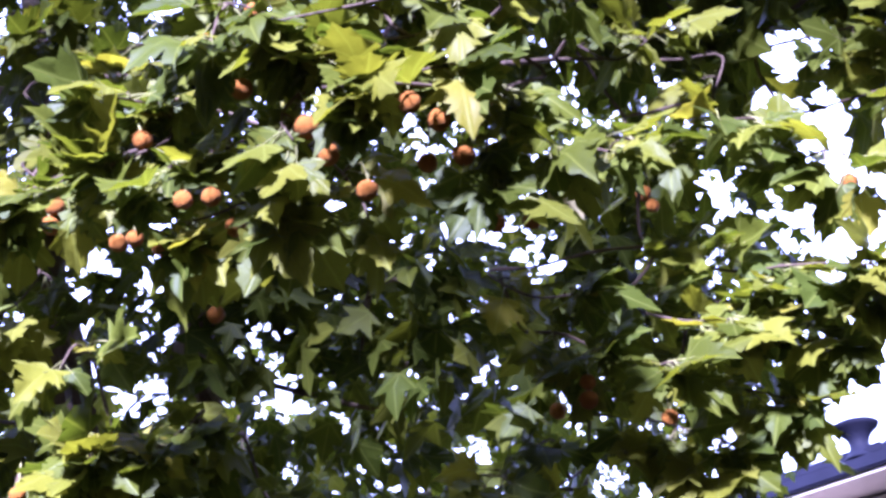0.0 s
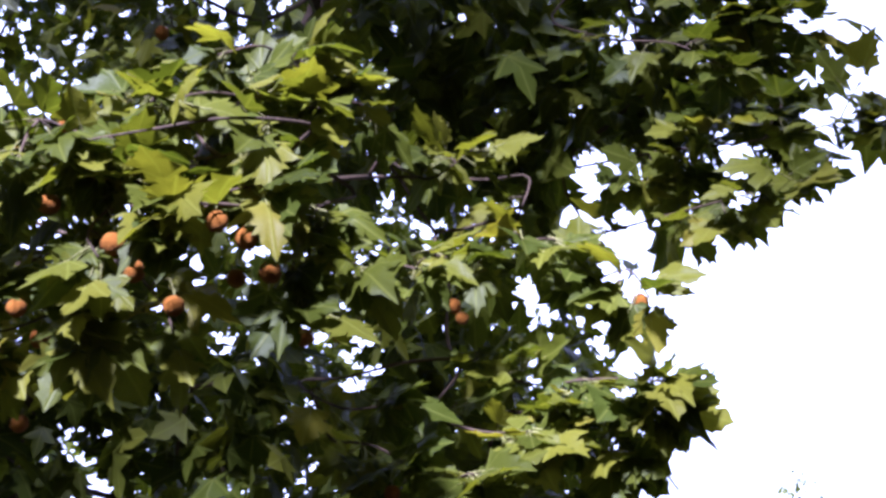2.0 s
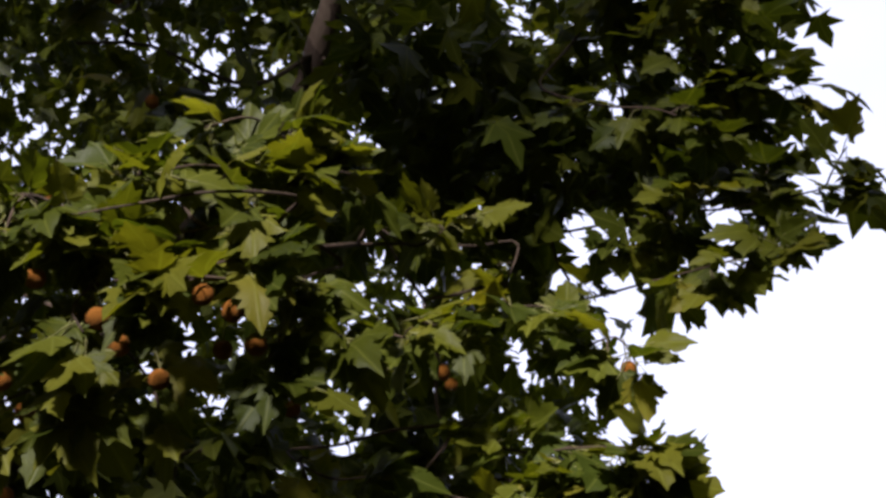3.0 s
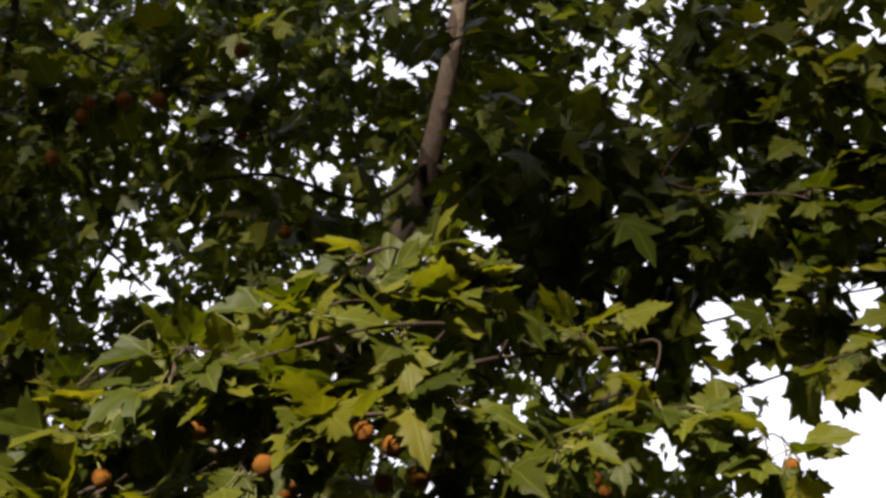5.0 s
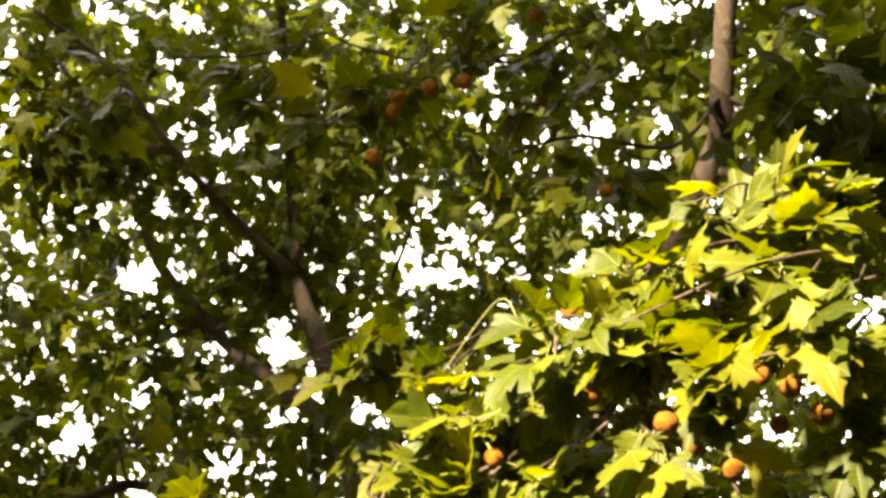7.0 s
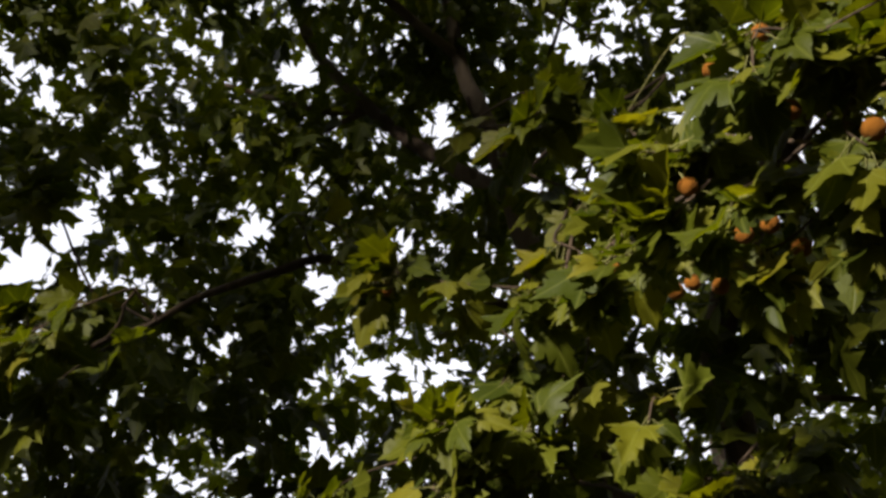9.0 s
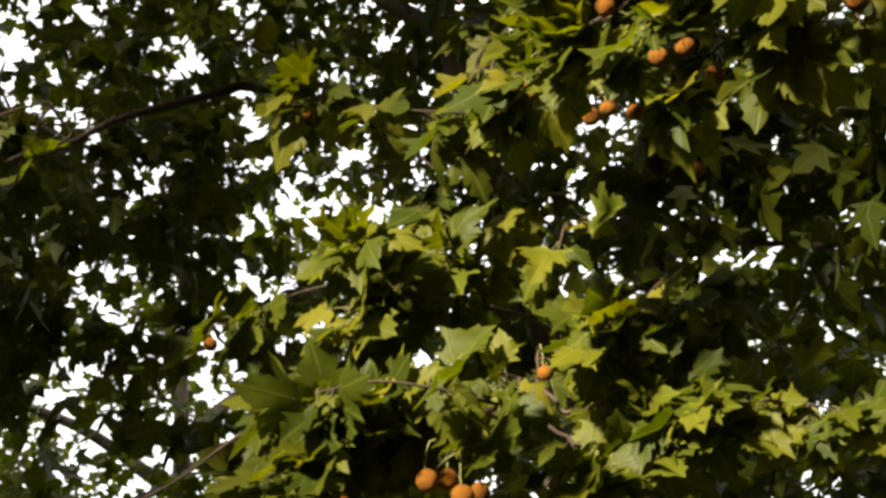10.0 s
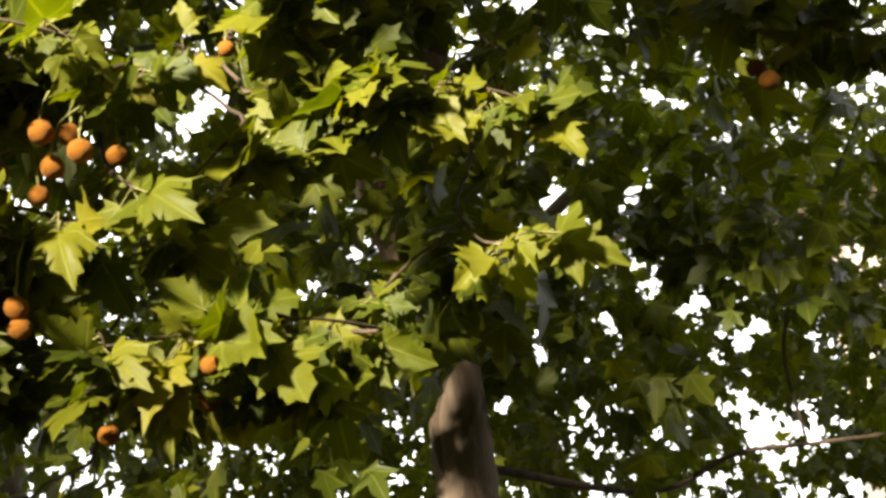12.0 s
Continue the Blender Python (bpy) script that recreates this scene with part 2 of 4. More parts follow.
        if 0.05 < v.length < 1:
            return v.normalized()


def hang_leaf(branch, at, tip, face, size, rng):
    """One leaf whose stalk ends at a place of the twig."""
    y = Vector(tip).normalized()
    x = y.cross(face).normalized()
    z = x.cross(y)
    turn = Matrix((x, y, z)).transposed().to_4x4()
    ob = new("leaf", LEAVES[rng.randrange(len(LEAVES))])
    base = Vector(at) + size * (0.46 * y - 0.10 * z)
    ob.matrix_basis = Matrix.Translation(base) @ turn @ Matrix.Diagonal((size * rng.uniform(0.88, 1.1), size, size, 1))
    ob.parent = branch
    return ob


PLAN, BALLS = [], []


def spray(tree, pts, count, seed, size=0.098, spread=0.06, start=0.12, r=0.005, droop=0.5):
    """Plans a leafy twig; it is built once all the seed balls are known, so that leaves stay off the camera's and the
    sun's lines to them.
    """
    PLAN.append(dict(tree=tree, pts=pts, count=count, seed=seed, size=size, spread=spread, start=start, r=r, droop=droop))


def fruits(*places, size=0.038):
    BALLS.extend((Vector(p), size) for p in places)


def hides_ball(at):
    for ball, free in FREE:
        u = max(0.0, min(0.3, (at - ball).dot(free)))
        if (at - ball - free * u).length < 0.052:
            return True
    return False


def grow(tree, pts, count, seed, size, spread, start, r, droop, balls):
    """A twig with side shoots, whose leaves lie in loose tiers and face the camera's sunlit side, and its seed balls.
    """
    rng = random.Random(seed)
    run = glide(pts, 0.025)
    bm = bmesh.new()
    root = min((p for p, t in ROOTS if t == tree and (p - run[0]).length > 0.02), key=lambda p: (p - run[0]).length + 0.6 * max(0.0, run[0].y - p.y))
    way = run[0] - root
    sag = Vector((0, 0.05, 0.03)) * way.length
    bow = Vector((rng.uniform(-0.04, 0.04), 0, rng.uniform(-0.03, 0.03))) * way.length
    whole = glide([root, root + way * 0.35 + sag + bow, root + way * 0.7 + sag * 0.7 - bow, *pts], 0.025)
    tube_into(bm, whole, r * 0.95, r * 0.4, 7, 0.2)
    ROOTS.extend((p, tree) for p in run)
    n = len(run)
    shoots, side = [], []
    for i in range(max(2, int(count / 5))):
        u = start + (1 - start) * (i + rng.random()) / max(2, int(count / 5))
        k = min(int(u * (n - 1)), n - 2)
        p, way = run[k], (run[k + 1] - run[k]).normalized()
        off = unit_random(rng)
        off = off - way * off.dot(way) * 0.6
        off.z *= 0.6
        end = p + (off.normalized() * 0.75 + way * 0.35) * spread * rng.uniform(0.5, 1.1)
        sm = bmesh.new()
        tube_into(sm, glide([p, p.lerp(end, 0.5) + Vector((0, 0, 0.006)), end], 0.02), 0.0028, 0.0016, 5)
        side.append(to_mesh(sm, "shoot", TWIG))
        shoots.append((p, end))
    shoots.append((run[-3], run[-1]))
    leaves = []
    for i in range(int(count * LUSH)):
        p, end = shoots[i % len(shoots)]
        way = (end - p).normalized()
        for attempt in range(6):
            q = p.lerp(end, rng.uniform(0.25, 1.0)) + unit_random(rng) * 0.008
            off = unit_random(rng)
            off.z *= 0.5
            tip = way * rng.uniform(0.0, 0.9) + off + Vector((0, -0.3, -droop * rng.uniform(0.1, 1.7)))
            nrm = Vector((0, 0, rng.uniform(-0.05, 0.5))) + EYE_SIDE * rng.uniform(0.5, 1.8) + unit_random(rng) * 0.4
            s = size * rng.choice((0.45, 0.62, 0.76, 0.88, 0.96, 1.05, 1.16))
            if not hides_ball(q + tip.normalized() * s * 0.85):
                break
        else:
            continue
        leaves.append((q, tip, nrm, s))
    stalks = []
    for p, d in balls:
        top = p + Vector((0, 0, 0.9 * d))
        hold = min(HOLDS, key=lambda q: (q - top).length + 2 * max(0.0, top.z + 0.02 - q.z))
        drop = hold - top
        sm = bmesh.new()
        tube_into(sm, glide([top - Vector((0, 0, 0.2 * d)), top + Vector((0, 0, 0.35 * drop.length)) + drop * 0.15, hold - drop * 0.2 + Vector((0, 0, 0.02)), hold], 0.02), 0.0016, 0.0013, 5)
        stalks.append(to_mesh(sm, "stalk", STALK))
    branch = part("branch", to_mesh(bm, "branch", TWIG), tree, "thin brown twig with broad lobed leaves")
    for me in side + stalks:
        new(me.name.split(".")[0], me).parent = branch
    for q, tip, nrm, s in leaves:
        hang_leaf(branch, q, tip, nrm, s, rng)
    for p, d in balls:
        ob = new("fruit", FRUITS[rng.randrange(5)])
        ob.matrix_basis = Matrix.Translation(p) @ Euler((rng.uniform(-0.3, 0.3), rng.uniform(-0.3, 0.3), rng.uniform(0, 6.28))).to_matrix().to_4x4() @ Matrix.Scale(d * rng.uniform(0.9, 1.1), 4)
        ob.parent = branch


LUSH = 2.15


def fruit_mesh(rng):
    """A bristly seed ball on a stringy stalk that rises from its top; 1 across."""
    bm = bmesh.new()
    bmesh.ops.create_icosphere(bm, subdivisions=3, radius=0.5)
    for v in bm.verts:
        v.co *= 1 + rng.uniform(-0.055, 0.055)
    for f in bm.faces:
        f.smooth = True
    bend = rng.uniform(-0.5, 0.5)
    tube_into(bm, glide([(0, 0, 0.44), (bend * 0.05, 0.02, 0.65), (0, 0, 0.9)], 0.1), 0.06, 0.042, 5, 0, 1)
    return to_mesh(bm, "fruit", FRUIT, STALK)


FRUITS = [fruit_mesh(LEAF_RNG) for k in range(5)]


# ---- openings through the crowns, fitted to the camera's sight lines: from one place to another, with the width at each ----
OPENINGS = []


def opening(a, b, ra, rb):
    OPENINGS.append((np.array(a), np.array(b), ra, rb))


opening((0.88, 2.19, 3.29), (3.63, 9.05, 8.60), 0.05, 0.21)
opening((0.93, 2.23, 3.21), (3.86, 9.21, 8.25), 0.05, 0.21)
opening((0.72, 2.38, 3.09), (3.00, 9.84, 7.78), 0.06, 0.23)
opening((0.24, 2.49, 3.06), (1.01, 10.32, 7.64), 0.05, 0.20)
opening((-0.63, 2.59, 2.74), (-2.61, 10.71, 6.33), 0.05, 0.20)
opening((-0.41, 2.65, 2.70), (-1.70, 10.97, 6.15), 0.05, 0.22)
opening((-0.28, 2.63, 2.79), (-1.15, 10.88, 6.53), 0.04, 0.17)
opening((0.17, 2.71, 2.62), (0.71, 11.20, 5.84), 0.05, 0.20)
opening((-0.83, 2.12, 3.40), (-3.44, 8.76, 9.05), 0.05, 0.20)
opening((-0.85, 2.47, 2.87), (-3.51, 10.20, 6.85), 0.04, 0.17)
opening((1.17, 1.91, 3.38), (4.57, 8.22, 8.98), 0.06, 0.25)
opening((1.18, 2.05, 3.20), (4.62, 8.82, 8.22), 0.04, 0.19)
opening((0.04, 1.92, 3.68), (-0.10, 8.28, 10.19), 0.05, 0.21)
opening((0.97, 1.88, 3.52), (3.77, 8.09, 9.56), 0.04, 0.19)
opening((0.73, 2.30, 3.08), (2.79, 9.86, 7.72), 0.04, 0.15)
opening((-0.02, 1.92, 3.73), (0.15, 8.43, 10.09), 0.05, 0.22)
opening((0.20, 1.75, 3.87), (1.06, 7.73, 10.68), 0.04, 0.17)
opening((0.62, 1.74, 3.78), (2.80, 7.68, 10.33), 0.06, 0.25)
opening((0.90, 1.88, 3.53), (3.96, 8.24, 9.27), 0.05, 0.22)
opening((0.70, 2.27, 3.09), (3.12, 9.88, 7.46), 0.05, 0.20)
opening((0.35, 2.01, 3.59), (1.66, 8.79, 9.51), 0.04, 0.15)
opening((-0.21, 1.70, 3.93), (-0.65, 7.51, 10.92), 0.04, 0.15)
opening((-0.60, 2.03, 3.62), (-1.89, 8.85, 9.50), 0.05, 0.22)
opening((-1.16, 1.81, 3.65), (-4.19, 7.96, 9.62), 0.06, 0.27)
opening((-1.21, 1.72, 3.71), (-4.42, 7.58, 9.89), 0.05, 0.22)
opening((-1.40, 1.93, 3.35), (-5.20, 8.47, 8.41), 0.06, 0.25)
opening((-1.25, 1.96, 3.42), (-4.58, 8.58, 8.70), 0.06, 0.25)
opening((-1.11, 2.13, 3.28), (-3.98, 9.29, 8.11), 0.05, 0.22)
opening((-0.92, 2.04, 3.50), (-3.22, 8.91, 9.01), 0.05, 0.22)
opening((-0.12, 1.79, 3.90), (0.09, 7.87, 10.67), 0.04, 0.19)
opening((0.07, 1.92, 3.75), (0.86, 8.43, 10.07), 0.04, 0.15)
opening((-1.18, 1.46, 3.94), (-4.31, 6.49, 10.85), 0.04, 0.19)
opening((-0.23, 1.92, 3.77), (-0.35, 8.41, 10.15), 0.04, 0.15)
opening((-1.71, 1.60, 3.55), (-6.12, 6.89, 9.50), 0.05, 0.21)
opening((-1.76, 1.52, 3.58), (-6.32, 6.57, 9.62), 0.04, 0.17)
opening((-1.92, 1.74, 3.22), (-6.98, 7.48, 8.14), 0.10, 0.43)
opening((-1.79, 1.79, 3.29), (-6.45, 7.67, 8.44), 0.08, 0.34)
opening((-1.64, 1.78, 3.42), (-5.83, 7.65, 8.97), 0.06, 0.27)
opening((-1.73, 1.77, 3.37), (-6.17, 7.61, 8.75), 0.05, 0.20)
opening((-1.21, 1.89, 3.58), (-4.03, 8.07, 9.62), 0.04, 0.19)
opening((-0.66, 2.07, 3.56), (-1.76, 8.83, 9.54), 0.04, 0.16)
opening((-1.45, 2.00, 3.32), (-5.02, 8.53, 8.54), 0.04, 0.16)
opening((-1.01, 2.06, 3.47), (-3.21, 8.81, 9.16), 0.04, 0.15)
opening((-1.28, 2.31, 2.97), (-4.32, 9.82, 7.10), 0.05, 0.22)
opening((-1.46, 2.29, 2.84), (-5.06, 9.77, 6.58), 0.04, 0.15)
opening((-0.83, 2.53, 2.78), (-2.45, 10.76, 6.32), 0.04, 0.19)
opening((-1.80, 2.27, 2.51), (-6.81, 9.23, 5.57), 0.07, 0.29)
opening((-1.80, 2.22, 2.63), (-6.79, 9.01, 6.05), 0.06, 0.25)
opening((-1.34, 2.46, 2.71), (-4.91, 9.98, 6.37), 0.04, 0.17)
opening((-1.67, 2.38, 2.47), (-6.26, 9.67, 5.41), 0.06, 0.23)
opening((-0.45, 2.63, 2.85), (-1.23, 10.71, 6.97), 0.03, 0.14)
opening((-0.35, 2.68, 2.76), (-0.83, 10.92, 6.59), 0.03, 0.14)
opening((-0.10, 2.88, 2.21), (0.21, 11.72, 4.31), 0.05, 0.21)
opening((0.12, 3.20, 1.70), (0.35, 12.25, 2.62), 0.08, 0.32)
opening((0.23, 3.19, 1.69), (0.81, 12.23, 2.61), 0.06, 0.27)
opening((0.05, 3.19, 1.78), (0.09, 12.21, 2.97), 0.05, 0.21)
opening((-0.25, 3.07, 2.27), (-1.15, 11.70, 5.00), 0.04, 0.19)
opening((-0.09, 3.08, 2.27), (-0.50, 11.75, 5.01), 0.04, 0.17)
opening((0.12, 3.17, 1.91), (0.38, 12.12, 3.51), 0.05, 0.20)
opening((-0.37, 3.13, 1.99), (-1.67, 11.94, 3.82), 0.04, 0.15)
opening((0.43, 3.00, 2.44), (1.65, 11.41, 5.69), 0.05, 0.20)
opening((-0.97, 3.01, 1.76), (-4.16, 11.46, 2.88), 0.04, 0.16)
opening((1.24, 2.22, 2.89), (4.90, 9.50, 6.95), 0.15, 0.64)
opening((1.39, 2.13, 2.90), (5.51, 9.16, 6.97), 0.17, 0.69)
opening((1.15, 2.34, 2.74), (4.50, 10.02, 6.30), 0.10, 0.41)
opening((1.26, 2.33, 2.65), (4.95, 9.97, 5.95), 0.13, 0.52)
opening((1.48, 1.98, 3.06), (5.86, 8.50, 7.65), 0.10, 0.41)
opening((1.01, 2.47, 2.73), (4.17, 10.24, 6.27), 0.13, 0.52)
opening((0.97, 2.54, 2.60), (4.02, 10.52, 5.73), 0.10, 0.41)
opening((0.98, 2.36, 2.97), (4.06, 9.76, 7.28), 0.08, 0.35)
opening((1.51, 1.69, 3.37), (6.01, 7.31, 8.94), 0.10, 0.41)
opening((0.91, 2.31, 2.98), (3.51, 9.88, 7.31), 0.05, 0.20)
opening((0.90, 2.27, 2.96), (3.95, 9.87, 6.94), 0.08, 0.35)
opening((-0.29, 3.06, 2.28), (-1.34, 11.67, 5.05), 0.03, 0.11)
opening((-0.04, 3.16, 1.95), (-0.31, 12.10, 3.66), 0.02, 0.09)
opening((-0.18, 3.16, 1.93), (-0.88, 12.08, 3.60), 0.02, 0.06)
opening((0.39, 3.12, 2.03), (1.49, 11.94, 4.01), 0.03, 0.11)
opening((-0.24, 3.12, 2.09), (-1.11, 11.92, 4.24), 0.02, 0.08)
opening((-0.26, 2.88, 2.22), (-1.25, 11.26, 4.88), 0.04, 0.17)
opening((-0.08, 2.92, 2.22), (-0.47, 11.42, 4.91), 0.04, 0.17)
opening((-0.22, 2.94, 2.04), (-1.06, 11.51, 4.14), 0.04, 0.17)
opening((-0.15, 2.93, 2.15), (-0.78, 11.44, 4.58), 0.04, 0.17)
opening((0.01, 3.02, 1.96), (-0.08, 11.82, 3.79), 0.04, 0.17)
opening((0.10, 3.05, 1.91), (0.30, 11.97, 3.55), 0.04, 0.17)
opening((-0.07, 2.98, 2.03), (-0.45, 11.66, 4.08), 0.04, 0.17)
opening((-0.65, 2.82, 2.16), (-2.90, 10.97, 4.63), 0.04, 0.17)
opening((-0.80, 2.81, 2.08), (-3.53, 10.94, 4.28), 0.04, 0.17)
opening((-0.24, 2.89, 2.20), (-1.17, 11.29, 4.82), 0.04, 0.17)
opening((-0.65, 2.36, 2.84), (-1.79, 10.24, 6.86), 0.04, 0.17)
opening((-0.51, 2.42, 2.83), (-1.21, 10.47, 6.79), 0.04, 0.17)
opening((-0.77, 2.40, 2.70), (-2.34, 10.42, 6.26), 0.04, 0.17)
opening((-0.37, 2.52, 2.73), (-0.63, 10.91, 6.39), 0.04, 0.17)
opening((-0.23, 2.59, 2.69), (-0.03, 11.20, 6.22), 0.04, 0.17)
opening((-1.23, 2.16, 2.86), (-4.26, 9.40, 6.91), 0.04, 0.17)
opening((-1.37, 2.16, 2.78), (-4.87, 9.39, 6.61), 0.04, 0.17)
opening((0.85, 1.97, 3.13), (3.64, 8.85, 8.44), 0.06, 0.25)
opening((0.86, 2.02, 3.05), (3.68, 9.08, 8.08), 0.06, 0.25)
opening((1.11, 1.96, 3.10), (4.77, 8.79, 8.31), 0.05, 0.21)
opening((1.15, 1.96, 3.08), (4.95, 8.82, 8.22), 0.04, 0.17)
opening((1.09, 1.77, 3.29), (4.79, 8.39, 8.77), 0.06, 0.25)
opening((0.80, 1.92, 3.16), (3.52, 9.06, 8.17), 0.06, 0.25)
opening((0.82, 1.97, 3.10), (3.59, 9.27, 7.91), 0.06, 0.25)
opening((-0.17, 1.60, 3.67), (-0.79, 7.67, 10.43), 0.04, 0.17)
opening((-0.11, 1.55, 3.72), (-0.49, 7.45, 10.65), 0.04, 0.17)
opening((-0.19, 1.67, 3.60), (-0.88, 7.94, 10.12), 0.04, 0.17)
opening((-0.10, 1.70, 3.54), (-0.45, 8.10, 9.87), 0.04, 0.17)
opening((-0.40, 1.85, 3.41), (-1.81, 8.75, 9.30), 0.04, 0.17)
opening((-0.43, 1.78, 3.50), (-1.94, 8.44, 9.68), 0.04, 0.17)
opening((0.07, 1.64, 3.59), (0.28, 7.82, 10.09), 0.04, 0.17)
opening((0.20, 1.48, 3.76), (0.87, 7.14, 10.82), 0.04, 0.17)
opening((0.03, 1.52, 3.75), (0.11, 7.27, 10.77), 0.04, 0.17)
opening((-0.24, 1.50, 3.80), (-1.08, 7.20, 11.02), 0.04, 0.17)
opening((-0.53, 1.59, 3.73), (-2.35, 7.62, 10.72), 0.04, 0.17)
opening((-0.43, 3.13, 1.91), (-1.93, 11.96, 3.53), 0.02, 0.08)
opening((-0.15, 3.17, 1.86), (-0.74, 12.14, 3.31), 0.02, 0.07)
opening((0.03, 3.18, 1.87), (-0.01, 12.16, 3.35), 0.02, 0.08)
opening((-0.06, 3.19, 1.78), (-0.39, 12.20, 2.97), 0.02, 0.08)
opening((-0.88, 2.97, 2.14), (-3.77, 11.28, 4.45), 0.02, 0.08)
opening((-0.76, 2.99, 2.19), (-3.26, 11.38, 4.68), 0.02, 0.07)
opening((-0.69, 3.11, 1.71), (-2.97, 11.86, 2.69), 0.02, 0.08)
opening((0.14, 3.04, 2.38), (0.46, 11.60, 5.45), 0.02, 0.07)
opening((0.26, 3.17, 1.89), (0.94, 12.11, 3.43), 0.02, 0.06)
opening((-0.11, 3.19, 1.72), (-0.58, 12.23, 2.73), 0.02, 0.08)
opening((-0.75, 2.65, 2.71), (-2.46, 10.79, 6.40), 0.02, 0.08)
opening((-0.53, 2.51, 3.04), (-1.55, 10.22, 7.78), 0.02, 0.10)
opening((-1.38, 2.30, 2.95), (-5.07, 9.33, 7.40), 0.03, 0.13)
opening((-1.33, 2.21, 3.12), (-4.86, 8.97, 8.08), 0.03, 0.14)
opening((-1.55, 2.15, 3.03), (-5.78, 8.71, 7.71), 0.03, 0.11)
opening((-0.66, 2.57, 2.92), (-2.08, 10.44, 7.25), 0.02, 0.08)
opening((-0.42, 2.88, 2.18), (-1.11, 11.72, 4.21), 0.02, 0.08)
opening((-0.14, 2.71, 2.63), (-0.59, 11.20, 5.87), 0.03, 0.14)
opening((-0.02, 2.58, 2.91), (-0.08, 10.70, 7.04), 0.03, 0.10)
opening((0.39, 2.60, 2.83), (1.60, 10.74, 6.70), 0.03, 0.12)
opening((0.37, 2.52, 2.99), (1.53, 10.42, 7.34), 0.02, 0.09)
opening((0.55, 2.49, 2.99), (2.29, 10.29, 7.34), 0.03, 0.13)
opening((-0.77, 2.61, 2.61), (-3.17, 10.79, 5.79), 0.04, 0.15)
opening((0.18, 1.74, 3.87), (0.73, 7.71, 10.72), 0.03, 0.14)
opening((0.32, 1.74, 3.86), (1.30, 7.72, 10.64), 0.03, 0.12)
opening((0.64, 1.72, 3.81), (2.63, 7.62, 10.44), 0.04, 0.15)
opening((0.71, 1.77, 3.74), (2.91, 7.83, 10.16), 0.03, 0.13)
opening((0.05, 1.88, 3.75), (0.19, 8.30, 10.20), 0.03, 0.13)
opening((0.55, 1.93, 3.62), (2.27, 8.52, 9.66), 0.03, 0.14)
opening((0.76, 1.82, 3.67), (3.12, 8.04, 9.88), 0.03, 0.13)
opening((0.44, 1.96, 3.62), (1.81, 8.63, 9.66), 0.03, 0.10)


# lanes cut through the unseen crowns so that the sun lights chosen twigs only
SUN_WAYS = [(np.array(p), np.array(p) + np.array(sun_way) * 16, r, r) for p, r in (((-0.45, 1.75, 3.12), 0.62), ((0.25, 1.75, 3.12), 0.62), ((-0.48, 2.9, 5.25), 0.82), ((1.0, 2.8, 5.05), 0.58), ((-2.2, 2.9, 5.05), 0.8), ((0.85, 2.2, 2.8), 0.55), ((-0.88, 2.0, 1.97), 0.74), ((-0.36, 2.4, 2.1), 0.31), ((-1.05, 2.35, 2.9), 0.46), ((-1.95, 1.95, 3.15), 0.6))]


# ---- foliage that is past counting ----
def foliage(name, parent, blobs, shoots, seed, openings, size=0.125, per=9, reach=0.22, label="", stray=0.28):
    """Leaves in shoots through a crown made of egg-shaped masses (x, y, z, rx, ry, rz), with the openings left in it."""
    rng = np.random.default_rng(seed)
    b = np.array(blobs, float)
    vol = b[:, 3] * b[:, 4] * b[:, 5]
    pick = rng.choice(len(b), shoots, p=vol / vol.sum())
    v = rng.normal(size=(shoots, 3))
    v /= np.linalg.norm(v, axis=1, keepdims=True)
    q = v * rng.random((shoots, 1)) ** (1 / 2.6)
    s = b[pick, :3] + q * b[pick, 3:6]
    axis = v + rng.normal(size=(shoots, 3)) * 0.5
    axis[:, 2] -= 0.1
    axis /= np.linalg.norm(axis, axis=1, keepdims=True)
    at = np.repeat(s, per, 0) + np.repeat(axis, per, 0) * rng.uniform(-reach, reach, (shoots * per, 1)) + rng.normal(size=(shoots * per, 3)) * 0.05
    keep = np.ones(len(at), bool)
    for a, e, ra, rb in openings:
        u = np.clip(((at - a) @ (e - a)) / ((e - a) @ (e - a)), 0, 1)
        r = np.maximum(ra + (rb - ra) * u, 0.01) * rng.uniform(0.2 if stray else 0.8, 1.3 if stray else 1.1, len(at)) + size * 0.3
        keep &= (np.linalg.norm(at - a - u[:, None] * (e - a), axis=1) > r) | (rng.random(len(at)) < (stray if ra < 0.065 else 0.04))
    ax = np.repeat(axis, per, 0)[keep]
    at = at[keep]
    n = len(at)
    tip = ax * 0.5 + rng.normal(size=(n, 3)) * 0.5
    tip[:, 2] -= rng.uniform(0.1, 0.9, n)
    tip /= np.linalg.norm(tip, axis=1, keepdims=True)
    nrm = rng.normal(size=(n, 3)) * 0.5 + ax * 0.35
    nrm[:, 2] += 0.75
    nrm[:, 1] -= 0.25
    x = np.cross(tip, nrm)
    x /= np.linalg.norm(x, axis=1, keepdims=True)
    z = np.cross(x, tip)
    sz = size * rng.uniform(0.6, 1.25, n)
    kinds = [leaf_points(HALF_FAR, 0.1 + 0.12 * k, 0.05 * k, 0.2 * (k % 2) - 0.1, random.Random(k), 0.15) for k in range(4)]
    base = np.array([k[0] for k in kinds])
    tris, flat = np.array(kinds[0][1]), np.array(kinds[0][2])
    kd = base[rng.integers(0, 4, n)] * sz[:, None, None]
    verts = at[:, None, :] + kd[:, :, :1] * x[:, None, :] + kd[:, :, 1:2] * tip[:, None, :] + kd[:, :, 2:] * z[:, None, :]
    nv = base.shape[1]
